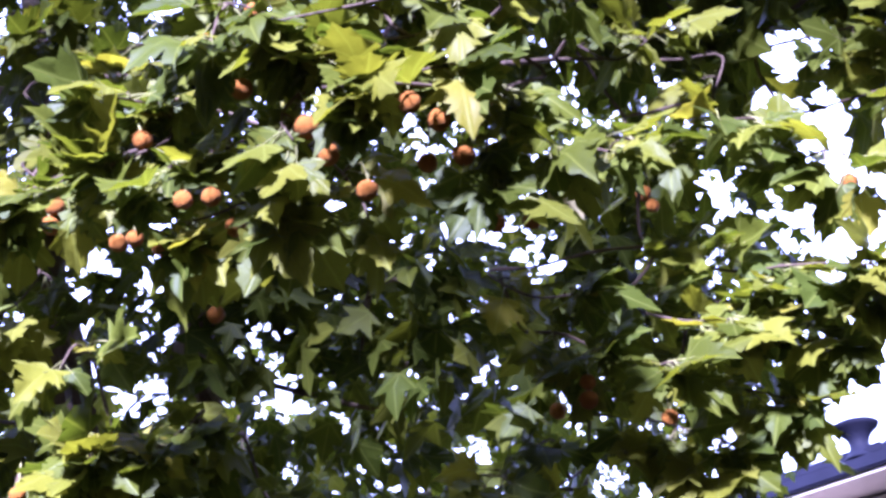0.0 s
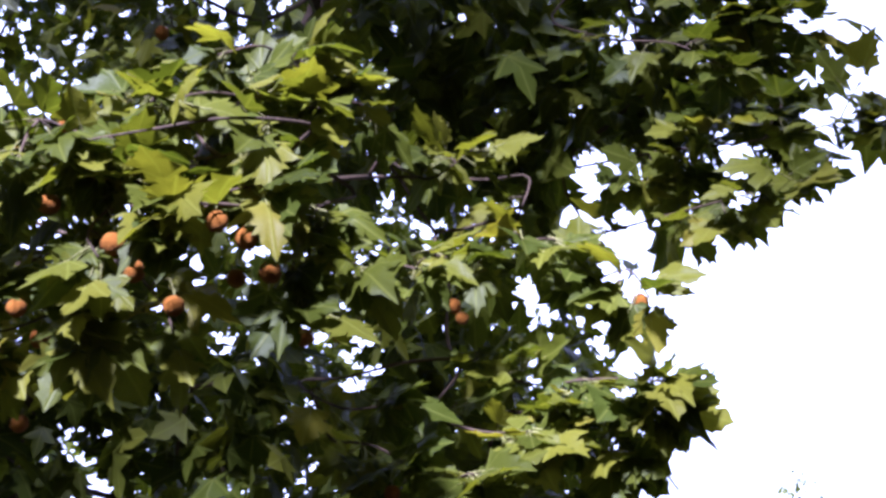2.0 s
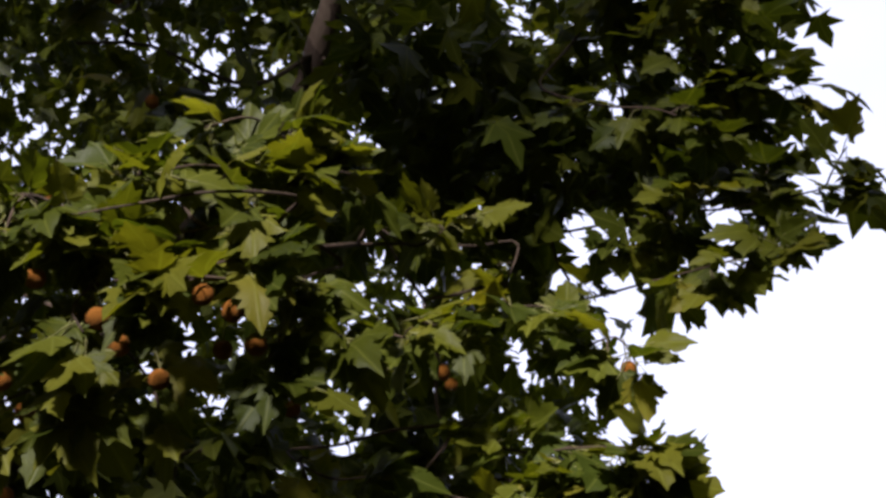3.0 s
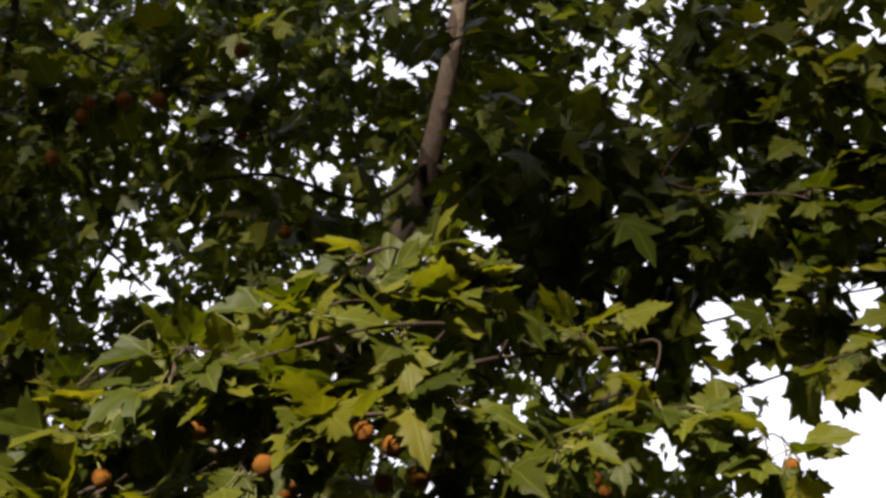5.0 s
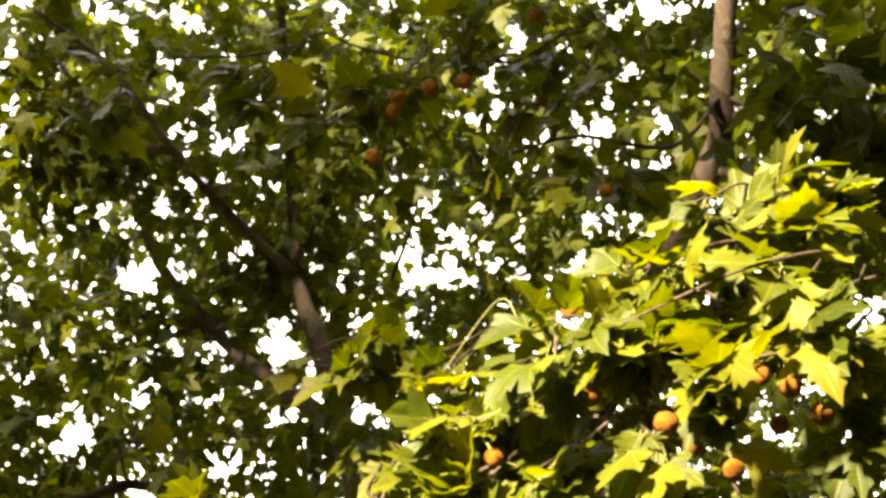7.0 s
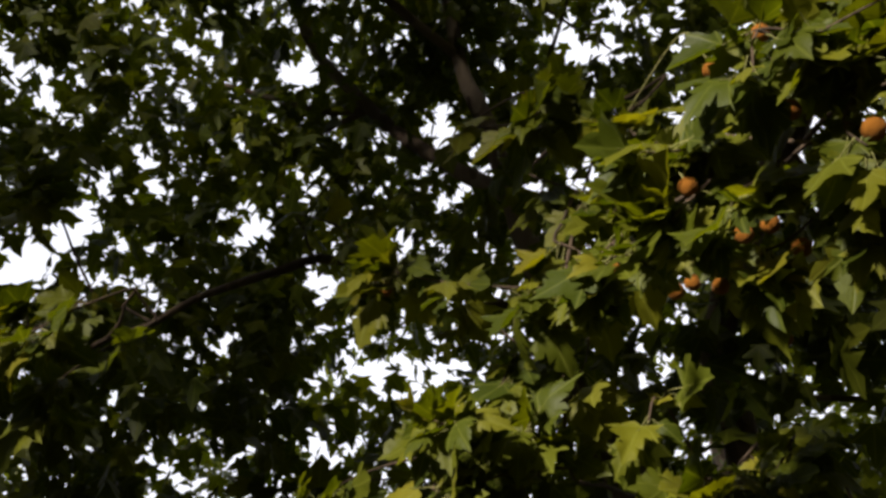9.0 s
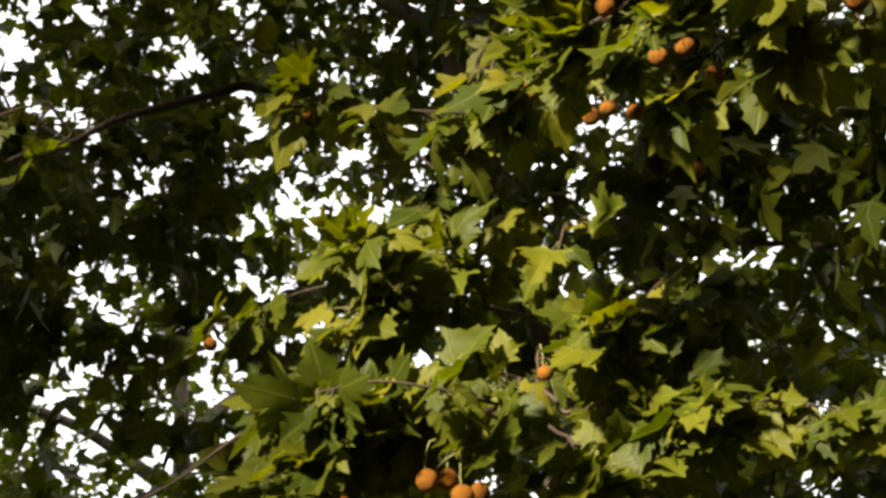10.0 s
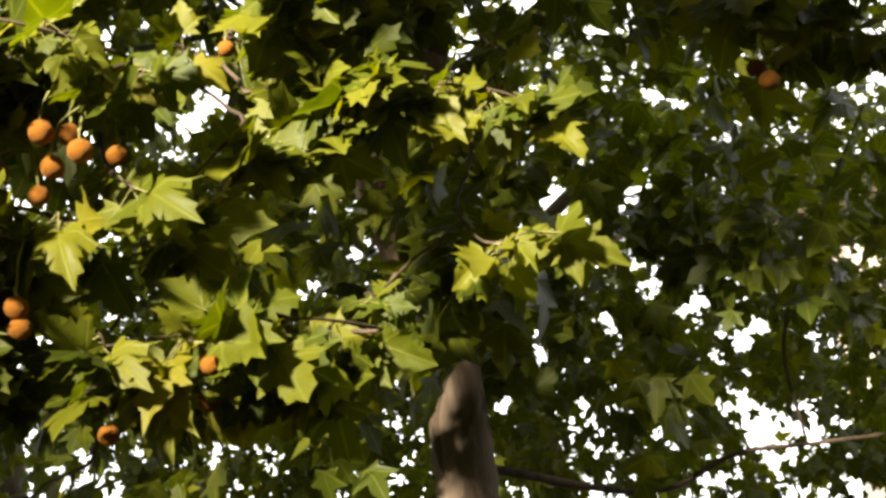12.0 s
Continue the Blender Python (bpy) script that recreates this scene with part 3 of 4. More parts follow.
    faces = (tris[None] + (np.arange(n) * nv)[:, None, None]).reshape(-1, 3)
    me = bpy.data.meshes.new(name)
    me.vertices.add(n * nv)
    me.vertices.foreach_set("co", verts.reshape(-1).astype(np.float32))
    me.loops.add(faces.size)
    me.loops.foreach_set("vertex_index", faces.reshape(-1).astype(np.int32))
    me.polygons.add(len(faces))
    me.polygons.foreach_set("loop_start", np.arange(0, faces.size, 3, dtype=np.int32))
    me.uv_layers.new(name="UVMap").data.foreach_set("uv", np.tile(flat[tris.reshape(-1)], (n, 1)).reshape(-1).astype(np.float32))
    me.materials.append(LEAF_MANY)
    me.update(calc_edges=True)
    me.validate()
    return tagged(part(name, me, parent, label), kind="stuff")


# ---- ground ----
bm = bmesh.new()
bmesh.ops.create_grid(bm, x_segments=80, y_segments=80, size=600)
for v in bm.verts:
    v.co.z = 0.05 * noise.noise(v.co * 0.03)
tagged(new("ground", to_mesh(bm, "ground", GROUND)), "bare trodden earth under the plane trees", "ground", kind="structure")

# walls added out of the view to block light from the low sky
def wall(name, x0, x1, y0, y1, high):
    bm = bmesh.new()
    r = bmesh.ops.create_cube(bm, size=1)
    for v in r["verts"]:
        v.co = Vector((x0 if v.co.x < 0 else x1, y0 if v.co.y < 0 else y1, -0.1 if v.co.z < 0 else high))
    bmesh.ops.bevel(bm, geom=list(bm.edges), offset=0.02, segments=2, affect="EDGES")
    tagged(new(name, to_mesh(bm, name, STONE)), "unseen plain wall added to block low sky light", "wall", kind="structure")


wall("sky_block_south", -18, 16, -14.4, -14, 6.5)
wall("sky_block_east", 15.6, 16, -13.99, 6, 6.0)
wall("sky_block_west", -18, -17.6, -13.99, 8, 6.0)

# ---- the plane tree overhead ----
TREE = thing("plane_tree", (-0.83, 4.15, 0), "plane tree with mottled bark, lobed leaves and orange seed balls", "tree")
TREE.location.z = 0
limb(TREE, "trunk", [(TREE.location.x, TREE.location.y, -0.05), (-0.81, 4.22, 1.32), (-0.79, 4.19, 1.91), (-0.83, 4.12, 2.28), (-1.04, 3.67, 3.14), (-1.11, 3.47, 3.47), (-1.10, 3.44, 3.43), (-1.18, 3.25, 4.31), (-1.28, 3.36, 4.83), (-1.23, 3.21, 5.43), (-1.16, 3.03, 6.00), (-1.07, 2.77, 6.79)], [0.15, 0.125, 0.10, 0.085, 0.075, 0.066, 0.052, 0.036, 0.028, 0.022, 0.018, 0.01], 0, "slim leaning trunk with flaking beige and brown bark")
limb(TREE, "limb", [(-0.82, 4.13, 2.24), (-0.75, 3.97, 2.66), (-0.64, 3.60, 3.23), (-0.68, 3.47, 3.25), (-0.46, 3.39, 3.68), (0.26, 3.00, 4.45), (0.39, 2.90, 4.69), (0.52, 2.67, 5.02), (0.72, 2.30, 5.63)], [0.05, 0.058, 0.056, 0.055, 0.05, 0.046, 0.042, 0.034, 0.015], 0, "rising limb with grey-brown flaking bark")
limb(TREE, "limb", [(-1.28, 3.36, 4.83), (-1.43, 3.06, 4.95), (-1.53, 2.75, 5.06), (-1.63, 2.46, 5.24), (-1.80, 2.21, 5.35)], 0.021, 0.009)
limb(TREE, "limb", [(-1.53, 2.75, 5.06), (-1.74, 2.63, 5.06), (-1.98, 2.56, 5.14)], 0.016, 0.006)
limb(TREE, "limb", [(-1.15, 3.30, 4.07), (-1.39, 3.35, 4.35), (-1.60, 3.43, 4.65), (-1.75, 3.43, 4.90), (-1.89, 3.40, 5.16), (-1.96, 3.36, 5.44), (-2.06, 3.29, 5.73), (-2.24, 3.26, 6.22), (-2.44, 3.18, 6.71)], 0.032, 0.014)
limb(TREE, "limb", [(-1.70, 3.45, 4.82), (-1.85, 3.43, 4.85), (-2.02, 3.41, 4.95), (-2.30, 3.36, 5.14)], 0.02, 0.008)
limb(TREE, "limb", [(-1.70, 3.45, 4.81), (-1.90, 3.46, 4.80), (-2.17, 3.58, 4.84)], 0.014, 0.006)
limb(TREE, "limb", [(-1.21, 3.40, 3.68), (-1.58, 2.80, 3.69), (-1.73, 2.67, 3.64), (-1.88, 2.42, 3.46), (-1.95, 2.34, 3.37), (-2.00, 2.20, 3.27), (-2.05, 2.12, 3.19)], 0.024, 0.006, mat=TWIG)
limb(TREE, "limb", [(0.33, 2.98, 4.61), (0.51, 2.85, 4.58), (0.68, 2.76, 4.49)], 0.014, 0.006)
limb(TREE, "limb", [(0.29, 2.99, 4.47), (0.43, 2.92, 4.20), (0.59, 2.85, 4.10), (0.64, 2.84, 4.02)], 0.016, 0.008)
limb(TREE, "limb", [(-1.06, 4.01, 5.23), (-0.90, 3.89, 5.41), (-0.82, 3.79, 5.53)], 0.01, 0.006)
limb(TREE, "limb", [(-1.04, 3.93, 5.49), (-0.92, 4.04, 5.38), (-0.80, 4.15, 5.28)], 0.009, 0.005)
limb(TREE, "limb", [(-0.79, 4.19, 1.80), (-0.27, 4.84, 1.69), (0.05, 4.98, 1.80), (0.31, 5.04, 1.81), (0.66, 5.11, 1.82)], 0.016, 0.006, mat=TWIG)
limb(TREE, "limb", [(0.31, 5.04, 1.81), (0.29, 5.03, 2.20), (0.47, 4.85, 2.58), (0.68, 4.69, 2.94)], 0.007, 0.004, mat=TWIG)
limb(TREE, "limb", [(-0.68, 3.47, 3.25), (-0.28, 3.47, 3.11), (-0.06, 3.41, 3.03), (0.00, 3.27, 3.11)], 0.012, 0.006)
limb(TREE, "limb", [(-0.14, 3.43, 3.23), (-0.08, 3.16, 3.32), (0.05, 3.08, 3.26)], 0.012, 0.006)

# boughs that carry the hanging twigs
limb(TREE, "limb", [(-0.46, 3.39, 3.68), (-0.21, 2.77, 3.56), (0.01, 2.34, 3.40), (0.19, 2.08, 3.24), (0.37, 2.17, 3.32)], 0.011, 0.006, mat=TWIG)
limb(TREE, "limb", [(-1.08, 3.56, 3.34), (-0.89, 3.06, 2.82), (-0.76, 2.63, 2.48), (-0.86, 2.51, 2.26), (-0.87, 2.44, 2.14)], 0.011, 0.005, mat=TWIG)
limb(TREE, "limb", [(-0.89, 3.06, 2.82), (-0.90, 2.65, 2.73), (-0.92, 2.42, 2.71), (-0.78, 2.17, 3.05)], 0.007, 0.004, mat=TWIG)
limb(TREE, "limb", [(0.39, 2.90, 4.69), (0.95, 2.81, 3.88), (1.04, 2.53, 3.70), (1.20, 2.40, 3.77)], 0.011, 0.006, mat=TWIG)
limb(TREE, "limb", [(0.39, 2.90, 4.69), (0.15, 2.64, 4.29), (-0.12, 2.36, 4.17), (-0.31, 2.28, 4.10)], 0.009, 0.005, mat=TWIG)

# twigs that hang out towards the open side
S = spray
# the bough with the ripest seed balls: its upper, sunlit leaves
S(TREE, [(0.22, 1.80, 3.32), (0.13, 1.71, 3.17), (0.02, 1.64, 3.12), (-0.06, 1.61, 3.07)], 18, 1, spread=0.055, droop=0.35)
S(TREE, [(0.29, 1.86, 3.29), (0.26, 1.77, 3.19), (0.17, 1.71, 3.14)], 8, 2, spread=0.05, droop=0.3)
S(TREE, [(0.17, 1.83, 3.18), (0.06, 1.71, 3.03), (-0.04, 1.64, 2.96), (-0.13, 1.61, 2.90)], 22, 3, spread=0.075, droop=0.5)
S(TREE, [(-0.02, 1.69, 3.08), (-0.16, 1.61, 2.99), (-0.26, 1.57, 3.00), (-0.29, 1.57, 2.91)], 20, 4, spread=0.065, droop=0.6)
S(TREE, [(0.21, 1.81, 3.11), (0.11, 1.69, 2.95), (0.01, 1.63, 2.87), (-0.06, 1.61, 2.79)], 20, 5, spread=0.07, droop=0.6)
S(TREE, [(-0.11, 1.67, 2.93), (-0.18, 1.64, 2.82), (-0.16, 1.62, 2.75)], 10, 6, spread=0.05, droop=0.7)
S(TREE, [(0.30, 1.89, 3.06), (0.21, 1.77, 2.94), (0.16, 1.77, 2.81), (0.18, 1.75, 2.73)], 13, 7, spread=0.055, droop=0.7)
S(TREE, [(0.22, 1.89, 2.98), (0.25, 1.84, 2.87), (0.29, 1.78, 2.80)], 9, 8, spread=0.045, droop=0.4)
S(TREE, [(-0.21, 1.80, 2.85), (-0.26, 1.77, 2.77), (-0.23, 1.74, 2.72), (-0.16, 1.76, 2.71)], 13, 9, spread=0.055, droop=0.7)
S(TREE, [(-0.12, 1.84, 2.86), (-0.06, 1.79, 2.74), (-0.05, 1.79, 2.68)], 6, 10, spread=0.05, droop=0.8)
S(TREE, [(0.30, 1.90, 3.30), (0.21, 1.79, 3.30), (0.13, 1.70, 3.29), (0.04, 1.67, 3.24)], 14, 210, spread=0.055, droop=0.3)
S(TREE, [(0.24, 1.87, 3.25), (0.11, 1.76, 3.21), (-0.02, 1.70, 3.17), (-0.10, 1.68, 3.15)], 16, 211, spread=0.06, droop=0.4)
S(TREE, [(0.43, 2.03, 3.33), (0.33, 1.90, 3.31), (0.23, 1.83, 3.25)], 10, 212, spread=0.055, droop=0.3)
S(TREE, [(-0.13, 1.84, 3.15), (-0.23, 1.75, 3.08), (-0.32, 1.70, 3.00)], 12, 213, spread=0.06, droop=0.5)
# its other side, lower down the slope of the light
S(TREE, [(-0.23, 1.92, 2.99), (-0.32, 1.84, 2.89), (-0.39, 1.79, 2.83), (-0.42, 1.78, 2.79)], 16, 11, spread=0.06, droop=0.5)
S(TREE, [(-0.40, 1.93, 3.09), (-0.42, 1.86, 3.02), (-0.47, 1.79, 2.98), (-0.51, 1.77, 2.98)], 9, 12, spread=0.035, droop=0.3)
S(TREE, [(-0.42, 1.89, 2.96), (-0.50, 1.83, 2.87), (-0.58, 1.80, 2.82), (-0.63, 1.79, 2.79)], 26, 13, spread=0.06, droop=0.4)
S(TREE, [(-0.60, 1.96, 2.95), (-0.66, 1.89, 2.87), (-0.70, 1.88, 2.80)], 14, 14, spread=0.06, droop=0.5)
S(TREE, [(-0.23, 1.93, 2.87), (-0.26, 1.86, 2.80), (-0.32, 1.83, 2.75), (-0.38, 1.88, 2.77)], 14, 15, spread=0.055, droop=0.7)
S(TREE, [(-0.65, 2.28, 3.50), (-0.74, 2.18, 3.48), (-0.78, 2.10, 3.42)], 12, 16, spread=0.07, droop=0.4)
S(TREE, [(-0.47, 2.26, 3.53), (-0.53, 2.20, 3.43), (-0.60, 2.13, 3.35)], 9, 17, spread=0.07, droop=0.4)
# the bough over the roof side
S(TREE, [(0.78, 2.27, 3.38), (0.70, 2.20, 3.17), (0.76, 2.10, 3.08)], 9, 18, spread=0.06, droop=0.4)
S(TREE, [(0.53, 2.28, 3.23), (0.53, 2.23, 3.13), (0.61, 2.14, 3.05)], 10, 19, spread=0.06, droop=0.4)
S(TREE, [(0.40, 2.19, 3.13), (0.40, 2.08, 3.02), (0.45, 2.04, 2.97)], 8, 20, spread=0.06, droop=0.5)
S(TREE, [(0.79, 2.29, 3.15), (0.83, 2.19, 3.02), (0.90, 2.08, 2.98), (0.93, 2.07, 2.90)], 12, 21, spread=0.06, droop=0.5)
S(TREE, [(0.57, 2.44, 2.98), (0.70, 2.32, 2.84), (0.80, 2.22, 2.79), (0.89, 2.15, 2.75), (0.94, 2.10, 2.71)], 30, 22, spread=0.07, droop=0.4)
S(TREE, [(0.66, 2.45, 2.84), (0.76, 2.35, 2.78), (0.85, 2.25, 2.73), (0.93, 2.15, 2.69)], 20, 23, spread=0.07, droop=0.5)
S(TREE, [(0.19, 2.37, 2.90), (0.27, 2.27, 2.78), (0.36, 2.17, 2.73)], 7, 24, spread=0.045, droop=0.5)
S(TREE, [(0.26, 2.43, 2.78), (0.34, 2.34, 2.72), (0.45, 2.27, 2.61), (0.54, 2.21, 2.58)], 22, 25, spread=0.07, droop=0.5)
S(TREE, [(0.49, 2.43, 2.83), (0.57, 2.30, 2.72), (0.67, 2.23, 2.68)], 14, 26, spread=0.06, droop=0.5)
S(TREE, [(0.72, 2.43, 2.76), (0.80, 2.35, 2.68), (0.86, 2.27, 2.64)], 16, 27, spread=0.09, droop=0.5)
S(TREE, [(0.60, 2.55, 2.70), (0.70, 2.46, 2.63), (0.81, 2.37, 2.55)], 20, 28, spread=0.1, droop=0.6)
S(TREE, [(0.40, 2.56, 2.63), (0.51, 2.47, 2.57), (0.66, 2.38, 2.47)], 18, 29, spread=0.1, droop=0.5)
S(TREE, [(0.44, 2.28, 3.45), (0.51, 2.17, 3.31), (0.61, 2.08, 3.33)], 10, 30, spread=0.08, droop=0.4)
# low twigs on the far side of the trunk
S(TREE, [(-0.52, 2.61, 2.72), (-0.59, 2.54, 2.64), (-0.65, 2.46, 2.59), (-0.68, 2.45, 2.50)], 22, 31, spread=0.07, droop=0.5)
S(TREE, [(-0.47, 2.65, 2.65), (-0.51, 2.53, 2.55), (-0.56, 2.50, 2.51)], 10, 32, spread=0.06, droop=0.4)
S(TREE, [(0.40, 2.67, 2.55), (0.31, 2.60, 2.48), (0.20, 2.56, 2.45)], 10, 33, spread=0.07, droop=0.5)
# high twigs over the open side
S(TREE, [(-0.08, 2.07, 4.27), (-0.25, 2.01, 4.16), (-0.35, 1.84, 4.18)], 16, 34, spread=0.09, droop=0.5)
S(TREE, [(-0.46, 2.09, 4.34), (-0.57, 1.96, 4.16), (-0.71, 1.92, 4.03), (-0.75, 1.86, 4.02)], 20, 35, spread=0.08, droop=0.5)
S(TREE, [(-0.17, 2.26, 4.35), (-0.17, 2.18, 4.13), (-0.23, 2.08, 4.08)], 10, 36, spread=0.08, droop=0.5)
S(TREE, [(0.04, 2.34, 3.98), (-0.08, 2.23, 3.86), (-0.16, 2.15, 3.86)], 9, 37, spread=0.08, droop=0.5)
S(TREE, [(-0.75, 2.02, 4.52), (-0.87, 1.93, 4.30), (-0.94, 1.90, 4.17)], 14, 38, spread=0.1, droop=0.5)
S(TREE, [(-1.28, 2.00, 4.61), (-1.34, 1.89, 4.42), (-1.30, 1.88, 4.28)], 12, 39, spread=0.1, droop=0.5)
S(TREE, [(-0.99, 2.34, 3.65), (-0.81, 2.18, 3.56), (-0.73, 2.13, 3.48)], 10, 40, spread=0.07, droop=0.5)
S(TREE, [(-0.60, 2.06, 3.27), (-0.52, 1.94, 3.11), (-0.44, 1.89, 3.03)], 9, 41, spread=0.04, droop=0.3)
S(TREE, [(-0.85, 2.30, 3.41), (-0.72, 2.20, 3.24), (-0.65, 2.17, 3.13)], 14, 42, spread=0.08, droop=0.5)
S(TREE, [(-1.66, 2.64, 3.80), (-1.49, 2.54, 3.64), (-1.42, 2.51, 3.53)], 9, 43, spread=0.08, droop=0.5)
# the middle twigs
S(TREE, [(-1.32, 2.33, 3.33), (-1.12, 2.25, 3.17), (-0.98, 2.22, 3.09), (-0.84, 2.19, 3.02)], 26, 44, spread=0.07, droop=0.6)
S(TREE, [(-0.65, 2.16, 3.15), (-0.52, 2.04, 3.02), (-0.42, 2.00, 2.94)], 14, 45, spread=0.07, droop=0.5)
S(TREE, [(-0.54, 2.12, 3.26), (-0.49, 1.99, 3.11), (-0.43, 1.93, 3.04)], 10, 46, spread=0.05, droop=0.4)
S(TREE, [(-0.81, 2.23, 3.16), (-0.74, 2.14, 3.05), (-0.77, 2.11, 2.99)], 6, 47, spread=0.035, droop=0.7)
S(TREE, [(-1.03, 2.45, 3.10), (-0.97, 2.42, 3.00), (-1.01, 2.39, 2.94)], 5, 48, spread=0.04, droop=0.8)
S(TREE, [(-0.82, 2.45, 3.03), (-0.83, 2.39, 2.92), (-0.87, 2.36, 2.86)], 5, 49, spread=0.05, droop=0.8)
S(TREE, [(-2.13, 2.31, 3.51), (-2.15, 2.16, 3.36), (-2.13, 2.01, 3.23)], 26, 50, spread=0.09, droop=0.5)
S(TREE, [(-2.29, 2.24, 3.90), (-2.27, 2.13, 3.88), (-2.27, 2.20, 3.79)], 10, 51, spread=0.1, droop=0.5)
S(TREE, [(-1.11, 2.53, 2.87), (-1.13, 2.37, 2.82), (-1.15, 2.27, 2.83)], 20, 52, spread=0.06, droop=0.5)
S(TREE, [(-1.00, 2.43, 3.02), (-1.04, 2.36, 2.89), (-1.08, 2.32, 2.83)], 6, 53, spread=0.04, droop=0.8)
S(TREE, [(-0.88, 2.49, 2.71), (-1.00, 2.35, 2.69), (-1.09, 2.24, 2.64), (-1.15, 2.19, 2.60)], 14, 54, spread=0.05, droop=0.5)
S(TREE, [(-1.13, 2.46, 2.64), (-1.18, 2.30, 2.57), (-1.20, 2.21, 2.51)], 8, 55, spread=0.055, droop=0.6)
S(TREE, [(-0.39, 2.70, 2.69), (-0.47, 2.44, 2.58), (-0.57, 2.34, 2.49), (-0.64, 2.27, 2.47)], 20, 56, spread=0.065, droop=0.4)
S(TREE, [(-0.82, 2.47, 2.55), (-0.82, 2.40, 2.46), (-0.88, 2.32, 2.47)], 8, 57, spread=0.05, droop=0.6)
S(TREE, [(-0.36, 2.81, 2.59), (-0.30, 2.76, 2.50), (-0.35, 2.72, 2.44)], 8, 58, spread=0.07, droop=0.6)
# the low bough with the cluster of seed balls
S(TREE, [(-0.84, 2.34, 2.38), (-0.92, 2.12, 2.32), (-1.01, 1.94, 2.30), (-1.08, 1.82, 2.28)], 30, 59, spread=0.07, droop=0.4)
S(TREE, [(-0.87, 2.18, 2.35), (-0.87, 2.03, 2.29), (-0.86, 1.96, 2.19)], 9, 60, spread=0.05, droop=0.5)
S(TREE, [(-1.01, 2.10, 2.32), (-1.07, 1.95, 2.23), (-1.12, 1.84, 2.20), (-1.16, 1.79, 2.17)], 24, 61, spread=0.065, droop=0.5)
S(TREE, [(-0.92, 2.12, 2.17), (-0.84, 2.04, 2.09), (-0.80, 2.02, 2.06)], 6, 62, spread=0.04, droop=0.7)
S(TREE, [(-1.05, 2.07, 2.20), (-1.09, 1.94, 2.11), (-1.10, 1.89, 2.06)], 6, 63, spread=0.05, droop=0.7)
S(TREE, [(-0.75, 2.34, 2.29), (-0.77, 2.21, 2.17), (-0.82, 2.17, 2.10), (-0.82, 2.14, 2.01)], 14, 64, spread=0.05, droop=0.5)
S(TREE, [(-0.71, 2.41, 2.28), (-0.73, 2.28, 2.16), (-0.78, 2.23, 2.11)], 6, 65, spread=0.045, droop=0.5)
S(TREE, [(-0.77, 2.41, 2.38), (-0.64, 2.36, 2.36), (-0.52, 2.36, 2.31), (-0.40, 2.37, 2.31), (-0.29, 2.40, 2.29), (-0.22, 2.43, 2.26)], 44, 66, spread=0.055, droop=0.4)
S(TREE, [(-0.63, 2.42, 2.44), (-0.53, 2.37, 2.35), (-0.46, 2.37, 2.35)], 10, 67, spread=0.055, droop=0.4)
S(TREE, [(-0.63, 2.47, 2.31), (-0.66, 2.38, 2.23), (-0.57, 2.37, 2.24)], 9, 68, spread=0.05, droop=0.5)
S(TREE, [(-0.67, 2.41, 2.76), (-0.68, 2.30, 2.75), (-0.70, 2.27, 2.68)], 6, 69, spread=0.05, droop=0.7)
S(TREE, [(-0.43, 2.40, 2.63), (-0.50, 2.32, 2.52), (-0.57, 2.25, 2.49), (-0.61, 2.22, 2.50)], 18, 70, spread=0.055, droop=0.5)
S(TREE, [(-0.42, 2.63, 2.15), (-0.36, 2.57, 2.05), (-0.27, 2.52, 2.04), (-0.21, 2.51, 2.03)], 11, 71, spread=0.035, droop=0.4)
S(TREE, [(-0.50, 2.59, 2.05), (-0.54, 2.52, 1.99), (-0.58, 2.48, 1.94)], 5, 72, spread=0.025, droop=0.4)
S(TREE, [(-0.92, 2.10, 2.06), (-0.93, 1.96, 1.98), (-1.00, 1.89, 1.99), (-1.06, 1.83, 1.97)], 22, 73, spread=0.06, droop=0.5)
S(TREE, [(-1.01, 2.02, 2.07), (-1.02, 1.92, 2.03), (-1.01, 1.87, 2.04)], 5, 74, spread=0.035, droop=0.5)
S(TREE, [(-1.08, 1.99, 1.96), (-1.07, 1.88, 1.89), (-1.10, 1.85, 1.82)], 16, 75, spread=0.06, droop=0.7)
S(TREE, [(-1.20, 1.92, 1.91), (-1.18, 1.85, 1.83), (-1.17, 1.82, 1.77)], 10, 76, spread=0.06, droop=0.7)
S(TREE, [(-0.59, 2.51, 1.90), (-0.65, 2.30, 1.85), (-0.71, 2.17, 1.85), (-0.75, 2.06, 1.82)], 24, 77, spread=0.055, droop=0.3)
S(TREE, [(-0.61, 2.43, 1.82), (-0.64, 2.27, 1.79), (-0.69, 2.20, 1.78)], 8, 78, spread=0.045, droop=0.4)
S(TREE, [(-0.96, 2.33, 2.02), (-0.88, 2.25, 1.98), (-0.89, 2.20, 1.95)], 4, 79, spread=0.04, droop=0.5)
S(TREE, [(-1.02, 2.30, 1.91), (-1.01, 2.16, 1.83), (-1.01, 2.01, 1.79)], 12, 80, spread=0.06, droop=0.5)
S(TREE, [(-0.77, 2.30, 1.83), (-0.81, 2.14, 1.80), (-0.85, 2.04, 1.75), (-0.89, 1.98, 1.75)], 22, 81, spread=0.06, droop=0.4)
S(TREE, [(-1.02, 2.24, 1.68), (-1.02, 2.09, 1.63), (-1.04, 2.05, 1.59)], 9, 82, spread=0.07, droop=0.5)
